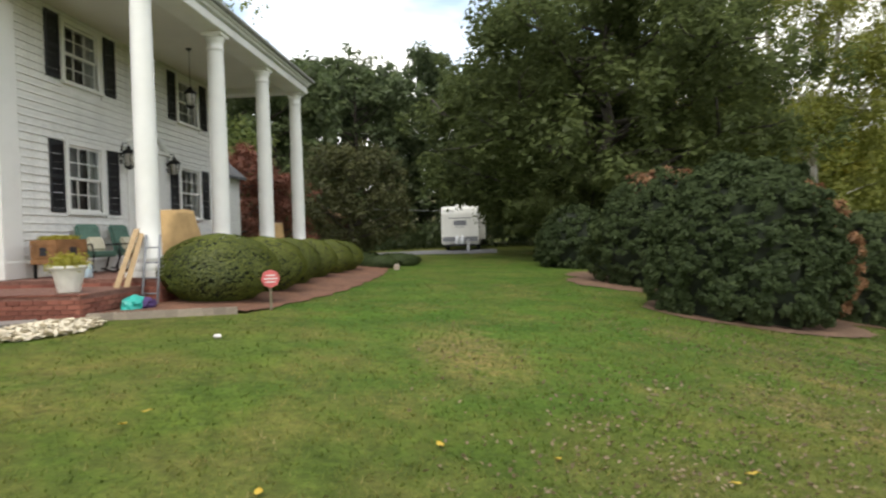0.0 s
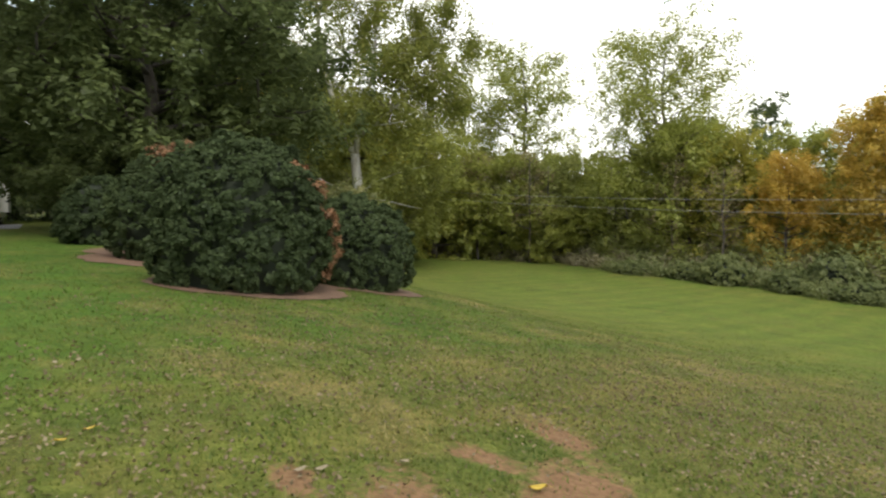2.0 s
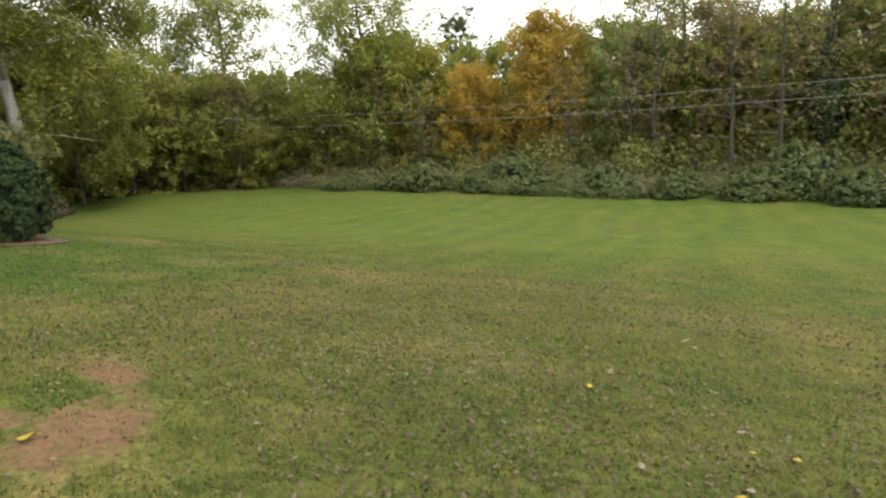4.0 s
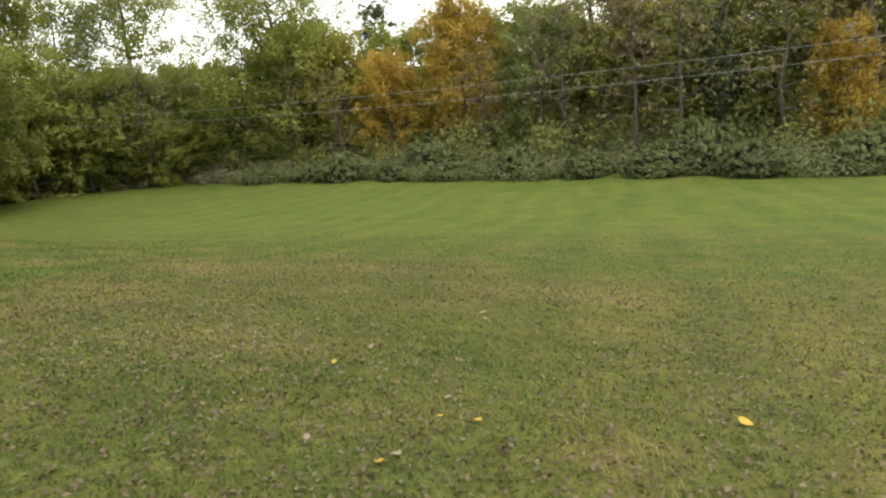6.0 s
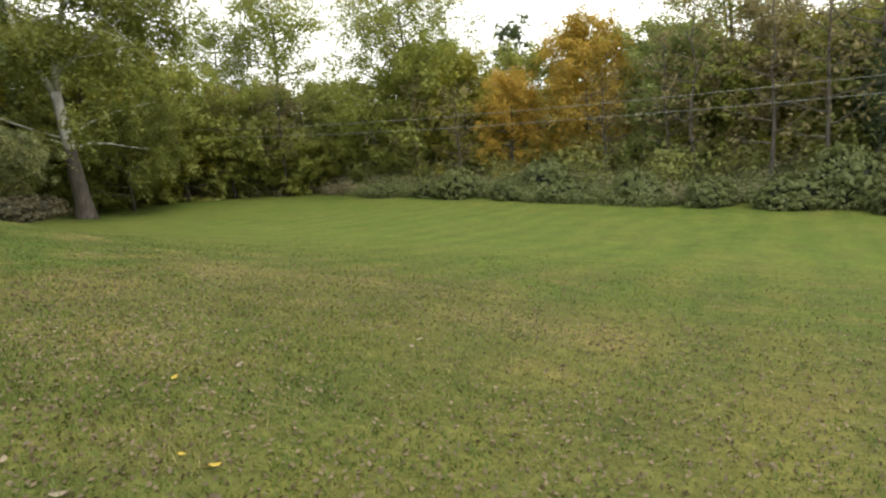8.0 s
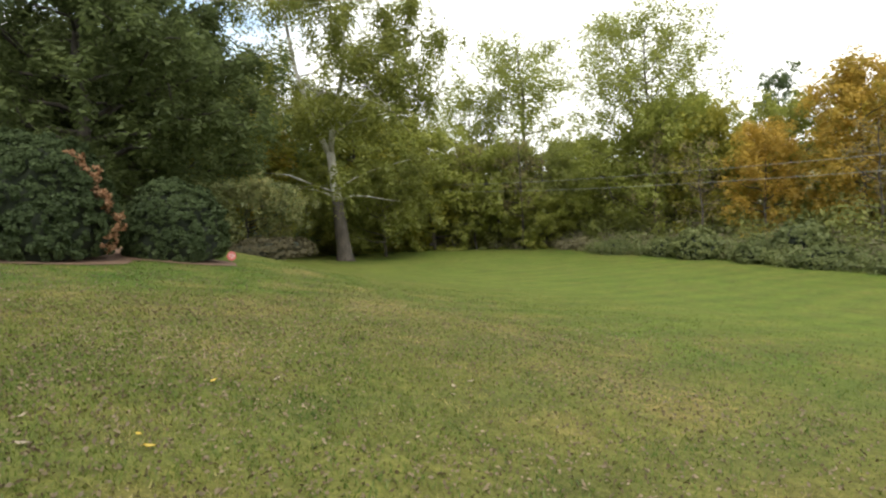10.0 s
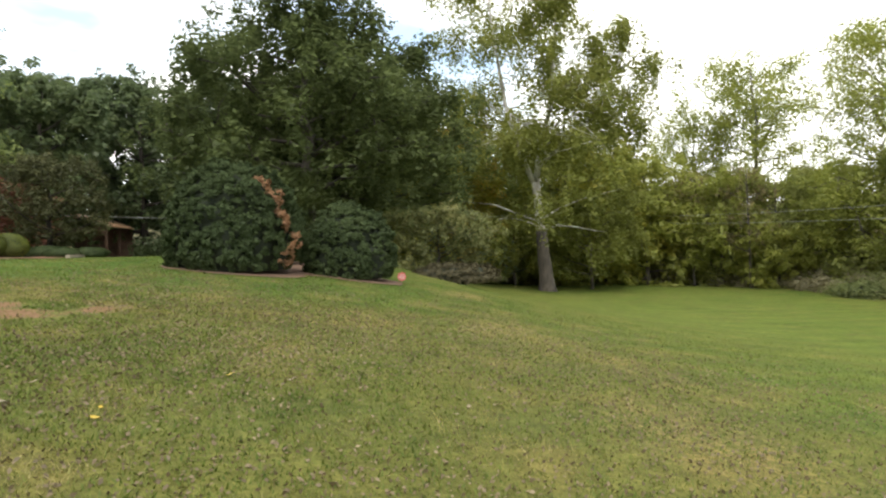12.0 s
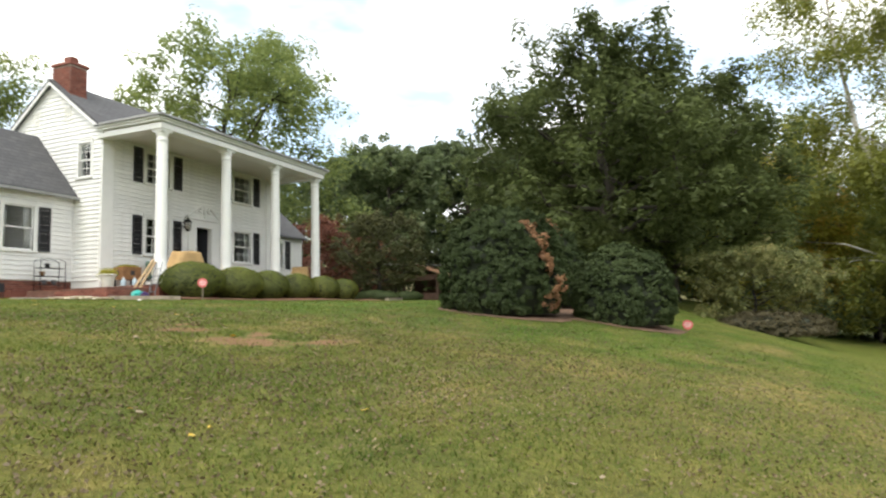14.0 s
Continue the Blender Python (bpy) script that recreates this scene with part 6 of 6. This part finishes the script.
# round red yard signs on stakes
def yard_sign(x, y, top, r, turn):
    z = landz(x, y)
    root = thing("yard_sign", "small round red and white sign on a wooden stake", "sign", Matrix.Translation((x, y, z)) @ Matrix.Rotation(turn, 4, "Z"), "yard signs")
    part("stake", bm_box((-0.02, 0.02, -0.012, 0.012, -0.15, top - r * 0.4), bevel=0.003), M_STAKE, root)
    bm = bmesh.new()
    lathe(bm, [(r, -0.006), (r, 0.006)], 8)
    for w in bm.verts:
        w.co = Vector((w.co.x, w.co.z - 0.022, w.co.y + top))
    part("sign_face", bm, M_RED_SIGN, root)
    for k, w in enumerate((0.5, 0.72, 0.5)):
        part("lettering_bar", bm_box((-r * w, r * w, -0.033, -0.0285, top + r * (0.36 - 0.36 * k) - r * 0.07, top + r * (0.36 - 0.36 * k) + r * 0.07)), M_SIGN_WHITE, root)
    return root


yard_sign(-1.88, -5.21, 0.54, 0.155, radians(-62))
yard_sign(4.05, -19.27, 0.20, 0.16, radians(-80))

# ---------- travel trailer on the driveway ----------
TX, TY = 31.0, -6.8
tz = landz(TX + 3, TY)
root = thing("travel_trailer", "white travel trailer with gas bottles on its hitch", "trailer", (TX, TY, tz))
bm = bmesh.new()
prof = [(0.10, 0.42), (0.0, 0.62), (0.0, 2.5), (0.10, 2.85), (0.45, 3.02), (7.2, 3.05), (7.4, 2.9), (7.4, 0.42)]
p = [bm.verts.new((x, -1.26, z)) for x, z in prof]
q = [bm.verts.new((x, 1.26, z)) for x, z in prof]
for i in range(len(prof)):
    bm.faces.new((p[i], p[(i + 1) % len(prof)], q[(i + 1) % len(prof)], q[i]))
bm.faces.new(p)
bm.faces.new(q[::-1])
bmesh.ops.bevel(bm, geom=bm.edges[:], offset=0.05, segments=2, affect="EDGES")
part("body", bm, M_RV, root)
part("front_skirt", bm_box((-0.012, 0.0, -1.18, 1.18, 0.64, 0.95), bevel=0.004), M_RV_GREY, root)
part("logo_patch", bm_box((-0.014, -0.002, -0.42, 0.42, 1.72, 2.05), bevel=0.005), M_RV_GREY, root, "grey oval logo shape")
part("lettering_bar", bm_box((-0.012, -0.002, -0.72, 0.75, 2.18, 2.24)), M_RV_GREY, root)
part("lettering_bar", bm_box((-0.012, -0.002, -0.30, 0.30, 1.58, 1.62)), M_RV_GREY, root)
part("roof_vent", bm_box((1.2, 1.8, -0.35, 0.35, 3.03, 3.2), bevel=0.04), M_RV, root)
part("slide_out", bm_box((2.0, 5.2, -1.66, -1.25, 0.75, 2.6), bevel=0.02), M_RV, root)
part("side_window", bm_box((1.2, 1.9, -1.275, -1.255, 1.5, 2.2), bevel=0.01), M_RV_BLACK, root)
part("chassis", bm_box((0.1, 7.3, -1.0, 1.0, 0.32, 0.43)), M_RV_BLACK, root)
bm = bmesh.new()
tube(bm, [(0.3, -0.9, 0.4), (-1.1, 0, 0.42)], 0.05, 6)
tube(bm, [(0.3, 0.9, 0.4), (-1.1, 0, 0.42)], 0.05, 6)
part("hitch", bm, M_RV_BLACK, root)
for y in (-0.17, 0.17):
    bm = bmesh.new()
    lathe(bm, [(0.13, 0.45), (0.155, 0.5), (0.155, 0.85), (0.11, 0.95), (0.05, 0.98), (0.05, 1.05)], 16, (-0.35, y))
    part("gas_bottle", bm, M_TANK, root)
part("jack_post", bm_box((-0.98, -0.84, -0.62, -0.48, 0, 0.78), bevel=0.01), M_TANK, root)
for x in (3.4, 4.25):
    for y in (-1.12, 1.12):
        bm = bmesh.new()
        lathe(bm, [(0.2, -0.11), (0.33, -0.11), (0.36, -0.07), (0.36, 0.07), (0.33, 0.11), (0.2, 0.11)], 22)
        bmesh.ops.rotate(bm, verts=bm.verts[:], cent=(0, 0, 0), matrix=Matrix.Rotation(radians(90), 3, "X"))
        bmesh.ops.translate(bm, verts=bm.verts[:], vec=(x, y, 0.36))
        w = part("wheel", bm, M_TYRE, root)
        bm = bmesh.new()
        lathe(bm, [(0.2, -0.12), (0.19, 0.12)], 16)
        bmesh.ops.rotate(bm, verts=bm.verts[:], cent=(0, 0, 0), matrix=Matrix.Rotation(radians(90), 3, "X"))
        bmesh.ops.translate(bm, verts=bm.verts[:], vec=(x, y, 0.36))
        part("rim", bm, M_TANK, w)

# ---------- open shelter beyond the driveway ----------
SX, SY = 40.0, 5.8
sz = landz(SX, SY)
root = thing("shelter", "low open shelter with a tan metal roof", "shelter", (SX, SY, sz))
bm = gable_roof(-3, 3, -2.6, 2.6, 2.9, 3.9, 0.08, 0.4, 0.4)
part("roof", bm, M_RUST, root)
for x in (-2.8, 0, 2.8):
    for y in (-2.4, 2.4):
        part("post", bm_box((x - 0.09, x + 0.09, y - 0.09, y + 0.09, 0, 2.9), bevel=0.01), M_CABIN, root)
part("back_wall", bm_box((2.85, 2.95, -2.3, 2.3, 0, 2.85)), M_CABIN, root)
part("front_boards", bm_box((-2.95, -2.88, -2.3, 0.6, 0, 1.1), (-2.95, -2.88, -2.3, 2.3, 2.3, 2.85)), M_CABIN, root)

# ---------- overhead wires ----------
def wire(a, b, sag, label):
    bm = bmesh.new()
    pts = []
    for k in range(25):
        t = k / 24
        p = Vector(a).lerp(Vector(b), t)
        p.z -= sag * 4 * t * (1 - t)
        pts.append(tuple(p))
    tube(bm, pts, 0.014, 5)
    return tagged(part("overhead_wire", bm, M_CABLE, None), label, "wire", "overhead wires", "structure")


wire((-60, -54, 2.5), (70, -50, 3.4), 2.2, "thin grey overhead wire crossing before the woods")
wire((-60, -54, 1.75), (70, -50, 2.65), 2.3, "thin grey overhead wire crossing before the woods")
wire((25.0, 14.0, 3.6), (39.1, -33.6, 2.2), 0.7, "thin pale overhead wire near the driveway")

# low stone kerb at the end of the porch bed
for k in range(5):
    x, y = 10.2 + 0.62 * k, -5.55 + 0.10 * k
    bm = bm_box((-0.29, 0.29, -0.1, 0.1, -0.05, 0.14), bevel=0.02)
    ob = part("kerb_stone", bm, M_STONE, None)
    ob.matrix_basis = Matrix.Translation((x, y, landz(x, y))) @ Matrix.Rotation(0.12 + 0.03 * k, 4, "Z")
    tagged(ob, "pale grey stone block edging the bed's end", "stone", "kerb stones")

# ---------- grass blades, leaf litter and single fallen leaves ----------
rng = np.random.default_rng(77)

def lawn_points(x, y, thin=0.85):
    """Keeps the places that lie on open lawn, fewer of them on worn soil."""
    keep = ~shrub_bed_keep(x, y) & ~bed_keep(x, y) & (y < -3.0 - 0.6 * np.clip(x + 3.6, 0, 1))
    for cx, cy, rx, ry, turn in WORN:
        ct, st = math.cos(radians(turn)), math.sin(radians(turn))
        u, v = (x - cx) * ct + (y - cy) * st, (y - cy) * ct - (x - cx) * st
        keep &= (np.hypot(u / rx, v / ry) > 0.6) | (rng.uniform(0, 1, len(x)) > thin)
    return x[keep], y[keep]


def blades(name, n, centre, spread, height, width, label):
    x, y = lawn_points(rng.normal(centre[0], spread[0], n), rng.normal(centre[1], spread[1], n))
    order = np.argsort(np.floor(x * 2) * 1000 + y)
    x, y = x[order], y[order]
    tuft = np.repeat([noise.noise(Vector((px * 3.0, py * 3.0, 0))) for px, py in zip(x[::6], y[::6])], 6)[: len(x)]
    n = len(x)
    z = land(x, y)
    a, lean = rng.uniform(0, 6.283, n), rng.uniform(0.3, 1.5, n)
    h = height * rng.uniform(0.5, 1.3, n) * (1 + 0.9 * tuft)
    base = np.stack([x, y, z - 0.005], 1)
    across = np.stack([-np.sin(a), np.cos(a), np.zeros(n)], 1) * (width * rng.uniform(0.6, 1.3, n) / 2)[:, None]
    tip = base + np.stack([np.cos(a) * lean * h, np.sin(a) * lean * h, h], 1)
    v = np.stack([base - across, base + across, tip], 1).reshape(-1, 3)
    me = quick_mesh(name, v, np.arange(3 * n).reshape(n, 3), L_GRASS)
    return tagged(new(name, me), label, "grass", "", "stuff")


blades("near_grass", 200000, (-12.0, -14.5), (4.2, 4.5), 0.038, 0.010, "short mown grass blades, green with dry tips")
blades("lawn_grass", 130000, (-5.0, -17.5), (8.5, 9.0), 0.042, 0.018, "short mown grass blades farther over the lawn")

n = 62000
x, y = lawn_points(rng.normal(-11.5, 6.0, n), rng.normal(-15.5, 5.5, n), 0.2)
patch = np.array([noise.noise(Vector((px * 0.35, py * 0.35, 3))) for px, py in zip(x, y)])
keep = (patch * 1.2 + rng.uniform(-0.45, 0.45, len(x)) + np.clip((-9 - y) * 0.07, -0.4, 0.4) > 0.0) & (y < -8)
x, y = x[keep], y[keep]
c = np.stack([x, y, land(x, y) + rng.uniform(0.010, 0.035, len(x))], 1)
v, f = leaf_quads(rng, c, 0.040, 0.35, np.tile([0, 0, 1.0], (len(x), 1)), 0.6)
tagged(new("leaf_litter", quick_mesh("leaf_litter", v, f, L_FALLEN)), "small brown dead leaves scattered in the grass", "leaf litter", "", "stuff")


def fallen_leaf(x, y, size, material, turn, label, tilt=12):
    """A curled leaf with a pointed outline and a stalk."""
    bm = bmesh.new()
    n = 8
    rows = []
    for k in range(n + 1):
        t = k / n
        w = 0.34 * math.sin(math.pi * t ** 0.8) * size
        x0, z = (t - 0.5) * size, 0.10 * size * (2 * t - 1) ** 2
        rows.append([bm.verts.new((x0, s * w, z + 0.09 * size * abs(s))) for s in (-1, 0, 1)])
    for p, q in zip(rows, rows[1:]):
        for k in range(2):
            bm.faces.new((p[k], p[k + 1], q[k + 1], q[k])).smooth = True
    r = bmesh.ops.extrude_face_region(bm, geom=bm.faces[:])
    for w in r["geom"]:
        if isinstance(w, bmesh.types.BMVert):
            w.co.z += 0.002
    tube(bm, [(-0.5 * size, 0, 0.1 * size), (-0.75 * size, 0.03 * size, 0.04 * size)], 0.0015, 4)
    ob = part("fallen_leaf", bm, material, None)
    ob.matrix_basis = Matrix.Translation((x, y, landz(x, y) + 0.022)) @ Matrix.Rotation(turn, 4, "Z") @ Matrix.Rotation(radians(tilt), 4, "Y")
    return tagged(ob, label, "fallen leaf", "fallen leaves on the lawn")


YELLOW, PALE = "bright yellow fallen leaf lying on the lawn", "pale tan fallen leaf lying on the lawn"
for k, (x, y, s) in enumerate(((-8.15, -6.32, 0.08), (-7.82, -6.31, 0.07), (-8.02, -8.56, 0.08), (-8.09, -9.37, 0.07), (-8.04, -10.67, 0.08), (-9.05, -7.63, 0.07), (-8.24, -10.49, 0.08), (-9.86, -13.24, 0.13), (-15.37, -17.13, 0.12), (-13.81, -16.22, 0.08), (-13.62, -15.36, 0.07), (-12.11, -16.81, 0.07), (-13.55, -16.16, 0.05))):
    fallen_leaf(x, y, s, M_YLEAF, k * 1.9, YELLOW)
for k, (x, y, s) in enumerate(((-4.68, -12.03, 0.07), (-5.87, -10.68, 0.07), (-9.23, -12.55, 0.09), (-9.21, -11.95, 0.10), (-5.97, -10.48, 0.07), (-10.71, -14.32, 0.07), (-12.08, -17.40, 0.09), (-11.05, -12.55, 0.10), (-13.41, -16.52, 0.07), (-13.03, -15.42, 0.07), (-13.65, -15.49, 0.09), (-12.24, -19.47, 0.10), (-12.43, -19.16, 0.07), (-12.75, -18.99, 0.07), (-9.19, -11.81, 0.09))):
    fallen_leaf(x, y, s, M_PALELEAF, k * 2.3 + 0.5, PALE)
bm = bmesh.new()
bmesh.ops.create_icosphere(bm, subdivisions=2, radius=0.055)
for w in bm.verts:
    w.co = w.co * (1 + 0.25 * noise.noise(w.co * 9))
    w.co.z *= 0.6
ob = part("white_rock", bm, M_SIGN_WHITE, None)
ob.location = (-4.51, -5.42, landz(-4.51, -5.42) + 0.03)
tagged(ob, "small white stone lying on the lawn", "stone")
